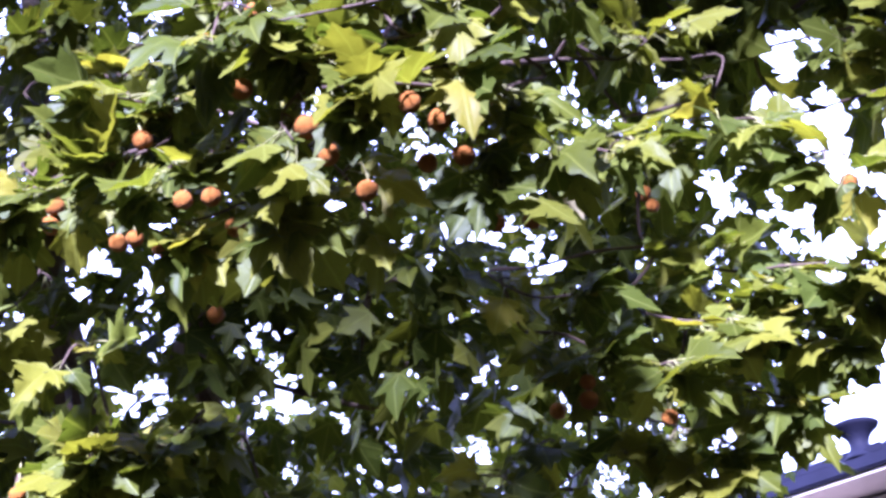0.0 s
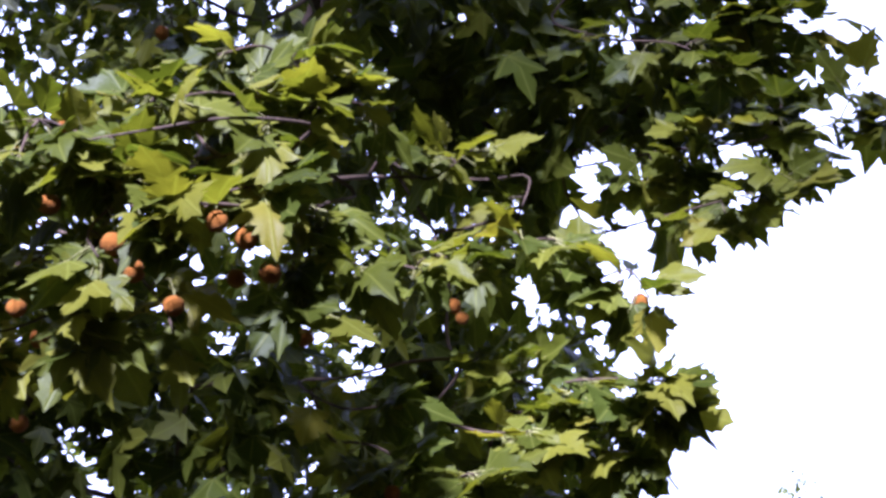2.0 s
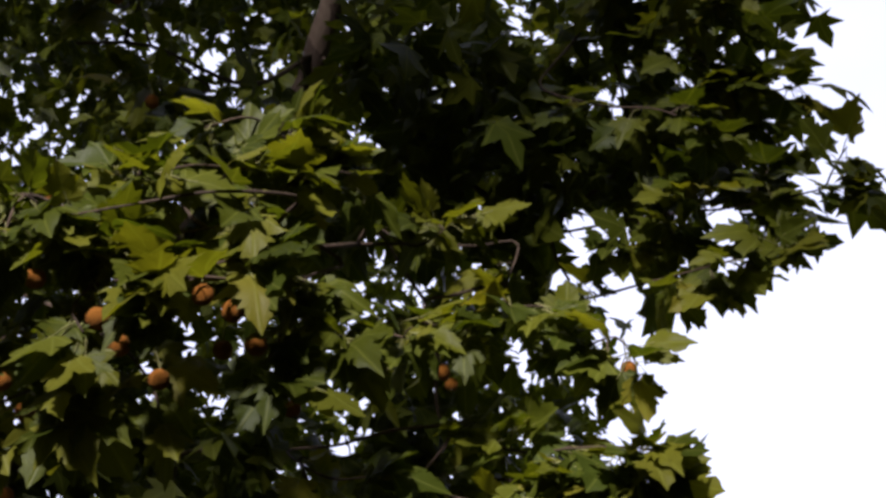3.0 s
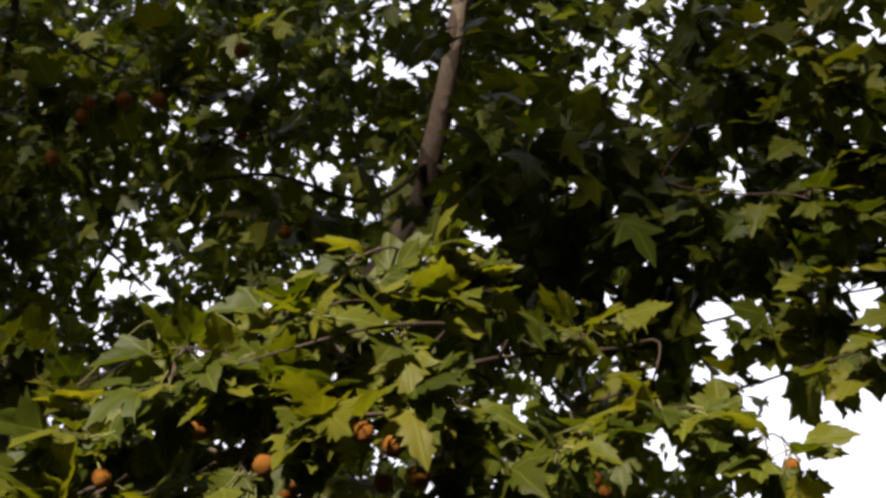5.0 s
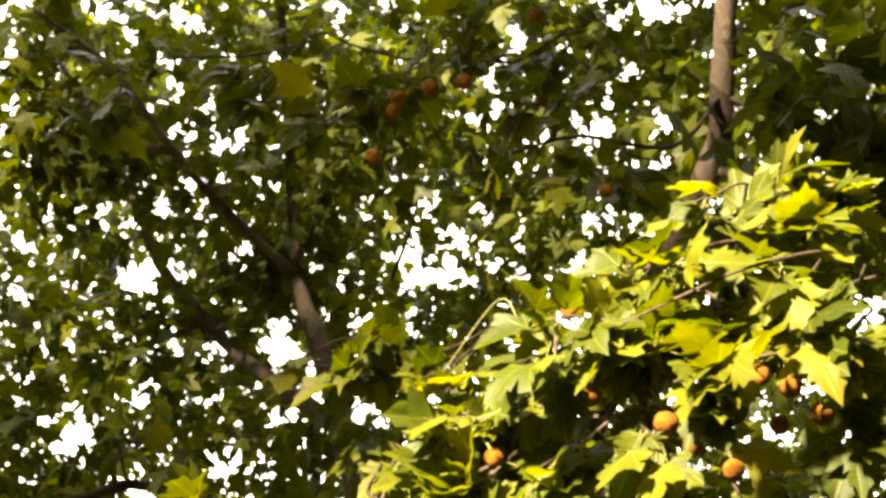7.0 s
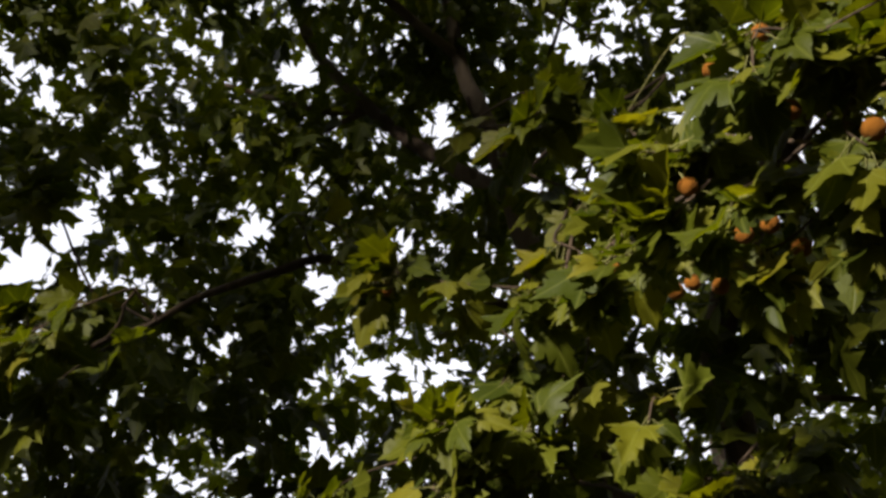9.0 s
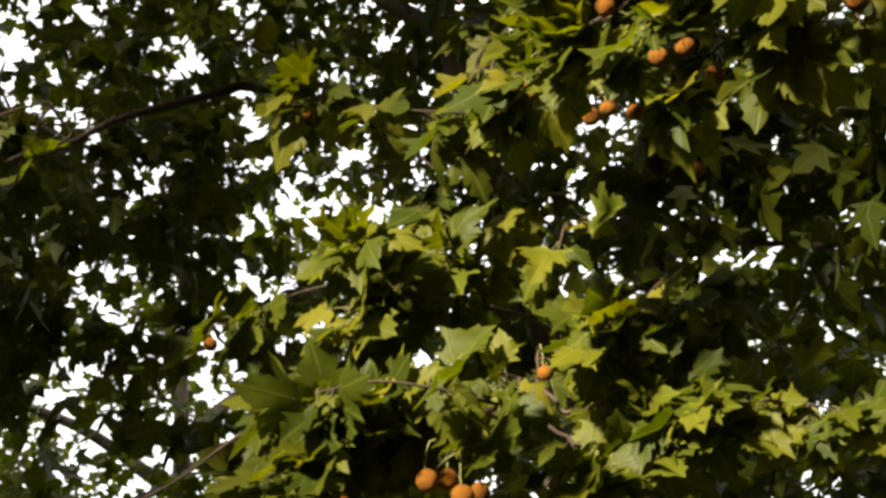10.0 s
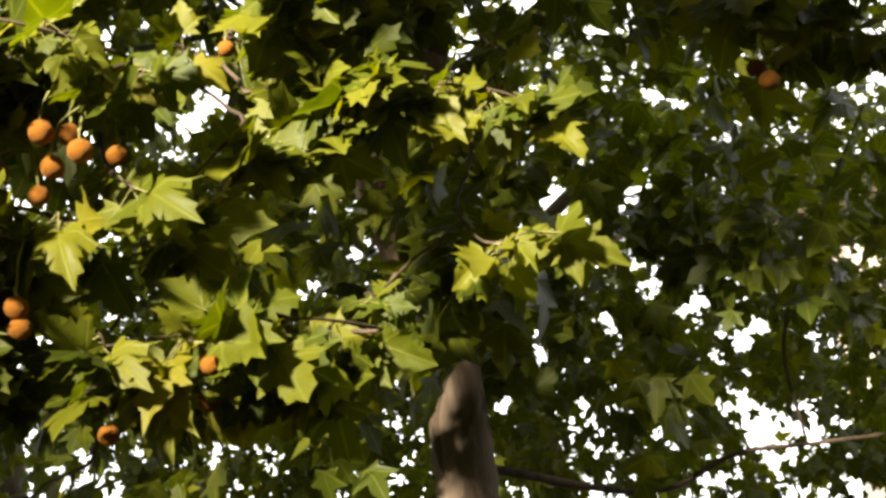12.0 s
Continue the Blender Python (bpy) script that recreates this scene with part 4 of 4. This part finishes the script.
S(TREE, [(-1.34, 2.25, 2.46), (-1.28, 2.15, 2.35), (-1.31, 2.07, 2.26), (-1.36, 2.03, 2.19)], 20, 83, spread=0.07, droop=0.5)
S(TREE, [(-1.68, 2.22, 2.32), (-1.72, 2.13, 2.25), (-1.73, 2.04, 2.20)], 14, 84, spread=0.09, droop=0.5)
S(TREE, [(-0.92, 2.47, 2.72), (-0.98, 2.33, 2.75), (-1.07, 2.23, 2.75), (-1.12, 2.13, 2.76)], 20, 85, spread=0.07, droop=0.5)
S(TREE, [(-1.26, 2.37, 2.76), (-1.18, 2.31, 2.67), (-1.10, 2.28, 2.66)], 7, 86, spread=0.06, droop=0.5)
S(TREE, [(-1.04, 2.22, 2.48), (-1.07, 2.12, 2.42), (-1.05, 2.04, 2.34)], 16, 87, spread=0.06, droop=0.4)
S(TREE, [(-0.53, 2.71, 2.64), (-0.60, 2.59, 2.61), (-0.66, 2.54, 2.57)], 10, 88, spread=0.07, droop=0.5)
S(TREE, [(0.39, 2.73, 2.51), (0.42, 2.66, 2.40), (0.44, 2.63, 2.34)], 10, 89, spread=0.06, droop=0.4)
S(TREE, [(0.14, 2.76, 2.57), (0.19, 2.64, 2.47)], 4, 90, spread=0.04, droop=0.5)
S(TREE, [(0.31, 2.60, 2.59), (0.21, 2.50, 2.50), (0.17, 2.46, 2.42)], 12, 91, spread=0.06, droop=0.5)
S(TREE, [(1.09, 2.00, 4.26), (1.16, 1.90, 4.06), (1.22, 1.83, 3.90), (1.26, 1.80, 3.77)], 24, 220, spread=0.11, droop=0.5)
S(TREE, [(1.05, 2.15, 4.10), (1.15, 2.05, 3.89), (1.21, 1.96, 3.75), (1.26, 1.93, 3.63)], 24, 221, spread=0.11, droop=0.5)
S(TREE, [(0.92, 2.23, 3.87), (1.04, 2.14, 3.72), (1.14, 2.03, 3.60), (1.23, 1.99, 3.48)], 15, 222, spread=0.09, droop=0.5)
S(TREE, [(0.94, 2.13, 4.29), (1.02, 2.05, 4.14), (1.09, 1.97, 3.99)], 14, 223, spread=0.1, droop=0.5)
S(TREE, [(-1.56, 2.67, 2.93), (-1.58, 2.53, 2.84), (-1.61, 2.44, 2.79)], 12, 230, spread=0.07, droop=0.5)
S(TREE, [(-2.11, 3.64, 3.41), (-2.16, 3.49, 3.32), (-2.23, 3.42, 3.33)], 10, 231, spread=0.06, droop=0.5)
S(TREE, [(0.36, 2.83, 2.49), (0.28, 2.73, 2.42), (0.21, 2.65, 2.36)], 6, 232, spread=0.05, droop=0.5)
S(TREE, [(-1.32, 2.48, 3.43), (-1.35, 2.40, 3.34), (-1.30, 2.38, 3.29)], 7, 233, spread=0.06, droop=0.5)
S(TREE, [(-1.06, 2.03, 2.26), (-1.05, 1.88, 2.24), (-1.07, 1.80, 2.20)], 16, 240, spread=0.06, droop=0.4)
S(TREE, [(-1.09, 2.05, 2.37), (-1.11, 1.94, 2.35), (-1.12, 1.85, 2.29)], 14, 241, spread=0.06, droop=0.4)
S(TREE, [(-1.06, 1.95, 2.01), (-1.07, 1.86, 1.96), (-1.09, 1.82, 1.91)], 12, 242, spread=0.06, droop=0.6)
S(TREE, [(-1.03, 2.03, 1.96), (-1.02, 1.89, 1.88), (-1.05, 1.86, 1.81)], 14, 243, spread=0.06, droop=0.6)
S(TREE, [(-0.52, 2.35, 1.86), (-0.59, 2.20, 1.86), (-0.65, 2.14, 1.85), (-0.71, 2.10, 1.83)], 9, 244, spread=0.06, droop=1.1)
S(TREE, [(-0.74, 2.19, 1.86), (-0.83, 2.05, 1.83), (-0.91, 1.99, 1.81)], 9, 245, spread=0.06, droop=1.1)
S(TREE, [(-1.82, 2.06, 3.29), (-1.89, 1.92, 3.18), (-1.98, 1.83, 3.08)], 14, 246, spread=0.08, droop=0.8)
S(TREE, [(-1.80, 2.12, 3.22), (-1.87, 2.01, 3.11), (-1.96, 1.95, 3.02)], 10, 247, spread=0.07, droop=0.8)
S(TREE, [(-0.80, 1.99, 2.28), (-0.88, 1.86, 2.29), (-0.96, 1.80, 2.30), (-1.05, 1.77, 2.29)], 7, 248, spread=0.05, droop=1.2)
S(TREE, [(0.20, 1.64, 3.04), (0.06, 1.56, 2.99), (-0.07, 1.55, 2.96), (-0.18, 1.54, 2.93)], 8, 249, spread=0.05, droop=1.0)
S(TREE, [(0.15, 1.73, 2.91), (0.02, 1.63, 2.86), (-0.11, 1.59, 2.83)], 7, 250, spread=0.05, droop=1.0)
# the dark bough that reaches out over the roof
S(TREE, [(0.93, 2.52, 3.59), (1.13, 2.28, 3.46), (1.30, 2.09, 3.34), (1.44, 1.88, 3.23)], 34, 200, spread=0.12)
S(TREE, [(0.98, 2.53, 3.38), (1.12, 2.29, 3.27), (1.22, 2.11, 3.19), (1.29, 1.97, 3.13)], 24, 201, spread=0.07, droop=0.3)
S(TREE, [(1.19, 2.39, 3.80), (1.33, 2.12, 3.70), (1.48, 1.96, 3.61)], 18, 202, spread=0.13)

# seed balls, cluster by cluster
fruits((-0.25, 1.66, 2.89), (-0.36, 1.92, 3.23), (-0.25, 1.80, 3.18), (-0.14, 1.64, 2.79), (-0.11, 1.68, 2.76), (-0.05, 1.78, 2.75))
fruits((0.03, 1.67, 2.85), (0.08, 1.71, 2.84), (0.12, 1.76, 2.80), (0.06, 1.87, 2.86), (0.19, 2.05, 2.83), (0.26, 2.04, 2.83))
fruits((-0.46, 1.86, 2.94), (-0.34, 1.91, 2.84), (-0.39, 1.90, 2.83), (-0.30, 1.94, 2.79), (-0.66, 2.02, 2.91), (-0.67, 2.04, 2.88))
fruits((-0.39, 2.28, 2.79), (-0.52, 2.09, 2.87), (-0.47, 2.10, 2.85), (-0.56, 2.12, 2.88), size=0.036)
fruits((0.58, 2.45, 3.13), (0.60, 2.46, 3.10), (0.92, 2.10, 2.91), (0.36, 2.27, 2.58), (0.36, 2.29, 2.55), (0.33, 2.56, 2.64), (0.58, 2.57, 2.61), size=0.036)
fruits((-0.92, 1.92, 2.15), (-0.90, 1.97, 2.16), (-0.87, 1.95, 2.12), (-0.93, 1.97, 2.11), (-0.96, 1.98, 2.07), (-1.06, 2.02, 2.14), (-1.11, 1.98, 2.16), (-0.88, 2.09, 2.16))
fruits((-0.72, 2.07, 1.78), (-0.89, 2.06, 1.69), (-0.79, 2.21, 1.75), (-0.95, 1.90, 1.87), (-0.95, 1.91, 1.84))
fruits((-1.30, 1.94, 2.11), (-1.29, 1.96, 2.09), (-1.35, 1.94, 2.02), (-1.35, 1.95, 1.98))
fruits((-0.54, 1.85, 3.93), (-0.52, 1.83, 3.95), (-0.44, 1.84, 3.96), (-0.36, 1.85, 3.96), (-0.62, 1.91, 3.86), (-0.10, 2.17, 3.78), (-0.15, 1.78, 4.03), (-0.19, 2.13, 4.11))
fruits((0.21, 2.50, 2.25), (0.20, 2.63, 2.33), (-0.79, 2.37, 2.46), (-1.28, 2.35, 3.25), (-1.64, 2.49, 2.77), (-2.30, 3.48, 3.31), (-2.32, 3.44, 3.23), size=0.036)

# one leaf in a paler yellow than the rest
CREAM = mottled("dry_leaf", [(0.2, (0.34, 0.29, 0.11)), (0.8, (0.52, 0.46, 0.22))], 25, 0.6, 0.002, (1, 1, 1), False)
cream_mesh = leaf_mesh(0, random.Random(77))
cream_mesh.name = "dry_leaf"
cream_mesh.materials[0] = CREAM
cream = part("leaf", cream_mesh, TREE, "pale yellow leaf")
d_y, d_z = Vector((0.35, -0.1, -0.9)).normalized(), Vector((-0.2, -0.9, 0.3))
d_x = d_y.cross(d_z).normalized()
cream.matrix_basis = Matrix.Translation((0.34, 2.10, 2.96)) @ Matrix((d_x, d_y, d_x.cross(d_y))).transposed().to_4x4() @ Matrix.Scale(0.085, 4)
FREE = [(p, way) for p, d in BALLS for way in ((EYE_SPOT - p).normalized(), sun_way)]
HOLDS = [q for twig in PLAN for q in glide(twig["pts"], 0.025)]
ROOTS = list(LIMB_RUNS)
for twig in PLAN:
    twig["balls"] = []
for ball in BALLS:
    min(PLAN, key=lambda twig: min((Vector(q) - ball[0]).length for q in twig["pts"]))["balls"].append(ball)
for twig in PLAN:
    grow(**twig)

INNER = "dense shaded leaves of the inner crown"
# within the fringe of hanging twigs, and leaves added sunward of the trunk to shade it
SHADE = (*(Vector((-0.79, 4.19, 1.95)) + sun_way * 0.75), 0.4, 0.3, 0.4)
foliage("foliage", TREE, [(-0.46, 3.35, 3.33, 0.73, 0.42, 0.46), (0.30, 3.24, 3.15, 0.55, 0.34, 0.38), (0.91, 2.57, 3.86, 0.55, 0.40, 0.46), (1.38, 2.37, 3.72, 0.37, 0.39, 0.42), (0.69, 2.51, 4.15, 0.44, 0.43, 0.51), (0.85, 2.84, 3.67, 0.20, 0.23, 0.21), (0.92, 3.47, 3.72, 0.32, 0.30, 0.30), (0.95, 3.53, 3.23, 0.34, 0.30, 0.34), (0.62, 3.40, 3.52, 0.30, 0.30, 0.30)], 170, 3, OPENINGS, label=INNER)
foliage("foliage", TREE, [(-2.03, 3.74, 3.11, 0.97, 0.45, 0.65), (-0.56, 4.11, 3.21, 0.85, 0.45, 0.65), (-0.13, 4.66, 2.57, 0.99, 0.44, 0.67), (-1.52, 4.30, 2.41, 1.01, 0.43, 0.66), (-2.45, 2.50, 3.64, 0.39, 0.40, 0.42), (-0.71, 3.54, 2.52, 0.32, 0.25, 0.28), SHADE, (-1.02, 2.86, 3.72, 0.20, 0.26, 0.32)], 230, 4, OPENINGS, label=INNER)
foliage("foliage", TREE, [(-2.44, 3.27, 3.64, 0.50, 0.35, 0.35), (-2.25, 3.45, 4.08, 0.45, 0.35, 0.32)], 38, 14, OPENINGS, size=0.1, label=INNER)
foliage("foliage", TREE, [(-0.54, 3.07, 2.11, 0.16, 0.12, 0.14)], 9, 16, OPENINGS, label=INNER)
foliage("foliage", TREE, [(1.52, 2.38, 3.66, 0.2, 0.16, 0.11), (1.38, 2.36, 3.73, 0.2, 0.16, 0.11)], 14, 17, OPENINGS, size=0.1, label=INNER)
foliage("foliage", TREE, [(-1.76, 2.97, 5.25, 0.45, 0.3, 0.4), (-1.37, 3.43, 4.94, 0.45, 0.3, 0.4), (-2.17, 3.37, 4.56, 0.45, 0.3, 0.4), (-0.94, 3.12, 5.38, 0.45, 0.3, 0.4), (-1.83, 3.54, 4.73, 0.45, 0.3, 0.4)], 130, 18, OPENINGS, size=0.09, stray=0.36, label=INNER)
foliage("foliage", TREE, [(1.49, 2.10, 4.25, 0.2, 0.16, 0.2), (1.60, 2.19, 4.12, 0.2, 0.16, 0.2), (1.35, 2.06, 4.32, 0.2, 0.16, 0.2)], 12, 19, OPENINGS, size=0.1, label=INNER)
foliage("foliage", TREE, [(-2.83, 3.35, 3.44, 0.32, 0.25, 0.2), (-2.58, 3.52, 3.30, 0.32, 0.25, 0.2)], 22, 20, OPENINGS, size=0.1, label=INNER)
foliage("foliage", TREE, [(-1.95, 2.55, 5.48, 0.28, 0.3, 0.45), (-2.08, 2.72, 5.2, 0.3, 0.3, 0.3), (-2.6, 2.6, 5.05, 0.3, 0.3, 0.35)], 85, 15, OPENINGS, size=0.09, label=INNER)
# round the limbs
foliage("foliage", TREE, [(-1.01, 3.92, 6.01, 2.07, 1.08, 1.25), (0.30, 3.52, 5.50, 1.22, 0.82, 0.95), (1.26, 3.30, 5.07, 0.96, 0.79, 0.94), (-3.17, 3.61, 4.74, 1.29, 0.93, 1.21), (-1.40, 4.43, 4.41, 1.49, 0.82, 1.06), (0.46, 4.51, 4.15, 1.34, 0.81, 1.05), (-0.29, 5.53, 2.75, 1.49, 0.71, 1.17), (-2.94, 2.94, 4.96, 0.48, 0.38, 0.42)], 2350, 5, OPENINGS, size=0.09, stray=0.36, label=INNER)
# the upper crown, added mostly above the view to shade the lower boughs
foliage("foliage", TREE, [(-0.6, 2.5, 6.2, 3.4, 0.8, 0.55), (-0.6, 3.6, 7.7, 3.8, 1.1, 0.7), (-0.6, 5.0, 9.3, 3.8, 1.3, 0.8), (-0.6, 6.6, 10.6, 3.4, 1.4, 0.8)], 200, 6, [], size=0.16, label="upper crown leaves added to shade the lower boughs")

# ---- trees behind ----
def far_tree(base, height, blobs, shoots, seed, label="plane tree standing behind with a full green crown"):
    t = thing("plane_tree", base, label, "tree", "trees behind")
    rng = random.Random(seed)
    x, y, z = base
    top = (x + rng.uniform(-0.4, 0.4), y, height * 0.8)
    limb(t, "trunk", [(x, y, -0.05), (x + 0.1, y, height * 0.25), (x - 0.1, y + 0.1, height * 0.5), top], 0.2, 0.05, step=0.2)
    for k in range(6):
        h = height * (0.3 + 0.08 * k)
        a = rng.uniform(0, 6.28)
        limb(t, "limb", [(x, y, h), (x + 0.9 * math.cos(a), y + 0.9 * math.sin(a), h + 0.7), (x + 2 * math.cos(a), y + 2 * math.sin(a), h + 1.1)], 0.07, 0.02, sides=8, step=0.2)
    # the unseen light-blocking trees get larger leaves, which let less through
    foliage("crown", t, blobs, shoots, seed, OPENINGS if y > 8 else SUN_WAYS, size=0.105 if y > 8 else 0.42, stray=0.28 if y > 8 else 0.0)
    return t


far_tree((-5.2, 8.5, 0), 7, [(-5.0, 8.2, 3.7, 3.4, 1.8, 3.1), (-2.4, 7.8, 3.0, 1.8, 1.2, 2.2)], 1500, 11)
far_tree((-1.3, 9.0, 0), 7, [(-0.4, 8.8, 3.7, 3.2, 1.8, 3.1), (0.8, 8.2, 2.8, 2.0, 1.2, 1.9), (1.65, 7.17, 5.43, 0.90, 0.70, 0.90), (1.95, 7.55, 4.75, 0.75, 0.70, 0.80), (1.56, 6.83, 5.98, 0.80, 0.70, 0.70)], 1800, 12)
far_tree((-9.5, 9, 0), 8, [(-9.5, 8.6, 4.3, 3.0, 2.0, 3.7)], 1100, 13)
far_tree((10.89, 25.59, 0), 10.5, [(11.84, 23.60, 10.75, 0.58, 0.53, 0.75), (11.99, 23.98, 9.50, 1.16, 0.86, 1.15), (12.05, 24.40, 7.95, 1.93, 1.27, 1.42)], 500, 14, label="distant slender tree beyond the roof")


# unseen trees added behind the eye to shut off the low sky there
far_tree((-4.5, -7.5, 0), 9, [(-4.5, -7.5, 5.2, 3.4, 2.4, 4.0)], 650, 21, label="unseen plane tree added to block low sky behind the eye")
far_tree((2.0, -7.5, 0), 10, [(2.0, -7.5, 6.0, 3.6, 2.4, 4.8)], 1000, 22, label="unseen plane tree added to block low sky behind the eye")
far_tree((8.5, -5.0, 0), 11, [(8.5, -5.0, 6.0, 3.4, 2.6, 5.0)], 850, 23, label="unseen plane tree added to block low sky behind the eye")
far_tree((-10.5, -5.0, 0), 9, [(-10.5, -5.0, 5.0, 3.2, 2.4, 4.0)], 550, 24, label="unseen plane tree added to block low sky behind the eye")


# unseen trees added at both sides to keep sky light off the inner leaves
far_tree((-8.6, 3.0, 0), 10, [(-8.2, 2.0, 5.6, 2.4, 3.4, 4.8)], 800, 27, label="unseen plane tree added at the side to block sky light")
far_tree((6.6, 1.4, 0), 10, [(6.4, 0.6, 5.6, 2.2, 3.2, 4.8)], 800, 28, label="unseen plane tree added at the side to block sky light")
far_tree((8.4, 4.8, 0), 10, [(8.2, 4.8, 5.6, 2.0, 2.4, 4.8)], 650, 29, label="unseen plane tree added at the side to block sky light")


# unseen crowns added overhead to hold back sky and sun
far_tree((-6.8, -3.4, 0), 11, [(-3.8, -3.6, 8.6, 4.0, 3.4, 1.6), (-6.0, -1.0, 8.8, 2.8, 3.6, 1.6), (-2.2, 0.2, 8.8, 2.6, 1.9, 0.9)], 1700, 25, label="unseen broad plane tree added to shade the scene from above")
far_tree((5.8, -3.0, 0), 11, [(3.0, -3.6, 8.6, 3.8, 3.6, 1.6), (5.0, -0.5, 8.8, 2.8, 4.0, 1.6), (1.4, 0.2, 8.8, 2.5, 1.9, 0.9)], 1700, 26, label="unseen broad plane tree added to shade the scene from above")


# ---- house ----
def box_into(bm, x0, x1, y0, y1, z0, z1, bevel=0.0):
    r = bmesh.ops.create_cube(bm, size=1)
    for v in r["verts"]:
        v.co = Vector((x0 if v.co.x < 0 else x1, y0 if v.co.y < 0 else y1, z0 if v.co.z < 0 else z1))
    if bevel:
        bmesh.ops.bevel(bm, geom=list({e for v in r["verts"] for e in v.link_edges}), offset=bevel, segments=2, affect="EDGES")


def house(corner, turn, wide, deep, high):
    """A beige house whose dark eaves meet in a corner; a low ridge with a peaked end and a trumpet-shaped ornament stands along one eave."""
    h = thing("house", corner, "beige house with dark blue eaves and a trumpet-shaped ridge ornament", "house")
    h.rotation_euler = (0, 0, radians(turn))

    def piece(name, bm, mat, label="", parent=None):
        ob = new(name, to_mesh(bm, name, mat))
        ob.parent = parent or h
        return tagged(ob, label)

    bm = bmesh.new()
    box_into(bm, 0.75, wide, 0.75, deep, 0, high - 0.22)
    piece("wall", bm, PLASTER, "beige plaster wall")
    bm = bmesh.new()
    box_into(bm, 0, wide + 0.7, 0, deep + 0.7, high - 0.15, high, 0.02)
    roof = piece("roof", bm, ROOFING, "dark blue eaves with a thick edge")
    bm = bmesh.new()
    box_into(bm, 0.07, wide + 0.63, 0.07, deep + 0.63, high - 0.19, high - 0.153)
    piece("soffit", bm, PLASTER, "beige boarded underside of the eaves")
    # the ridge, in courses that step back, and its peaked end
    bm = bmesh.new()
    box_into(bm, 0.06, 0.62, 0.5, deep, high + 0.003, high + 0.08, 0.015)
    box_into(bm, 0.12, 0.55, 0.53, deep, high + 0.081, high + 0.13, 0.015)
    piece("ridge", bm, ROOFING, "low dark ridge", roof)
    bm = bmesh.new()
    low, top = [(0.2, high + 0.003), (0.52, high + 0.003), (0.52, high + 0.05), (0.36, high + 0.15), (0.22, high + 0.02)], []
    for x in (0.05, 0.4):
        top.append([bm.verts.new((x, y, z)) for y, z in low])
    for k in range(5):
        bm.faces.new((top[0][k], top[0][(k + 1) % 5], top[1][(k + 1) % 5], top[1][k]))
    bm.faces.new(top[0])
    bm.faces.new(top[1])
    bmesh.ops.bevel(bm, geom=list(bm.edges), offset=0.01, segments=2, affect="EDGES")
    piece("gablet", bm, ROOFING, "peaked end tile of the ridge", roof)
    bm = bmesh.new()
    prof = [(0.21, 0.0), (0.17, 0.05), (0.12, 0.11), (0.105, 0.17), (0.115, 0.22), (0.16, 0.29), (0.225, 0.34), (0.25, 0.37), (0.25, 0.39), (0.235, 0.4), (0.18, 0.37), (0.001, 0.33)]
    rings = [[bm.verts.new((0.2 + r * math.cos(k * math.pi / 16), 0.8 + r * math.sin(k * math.pi / 16), high + 0.01 + z)) for k in range(32)] for r, z in prof]
    for p, q in zip(rings, rings[1:]):
        for k in range(32):
            bm.faces.new((p[k], p[(k + 1) % 32], q[(k + 1) % 32], q[k])).smooth = True
    piece("ornament", bm, ROOFING, "trumpet-shaped dark blue ridge ornament", roof)
    return h


house((5.14, 11.61, 0), 43.7, 6.5, 6.0, 5.82)
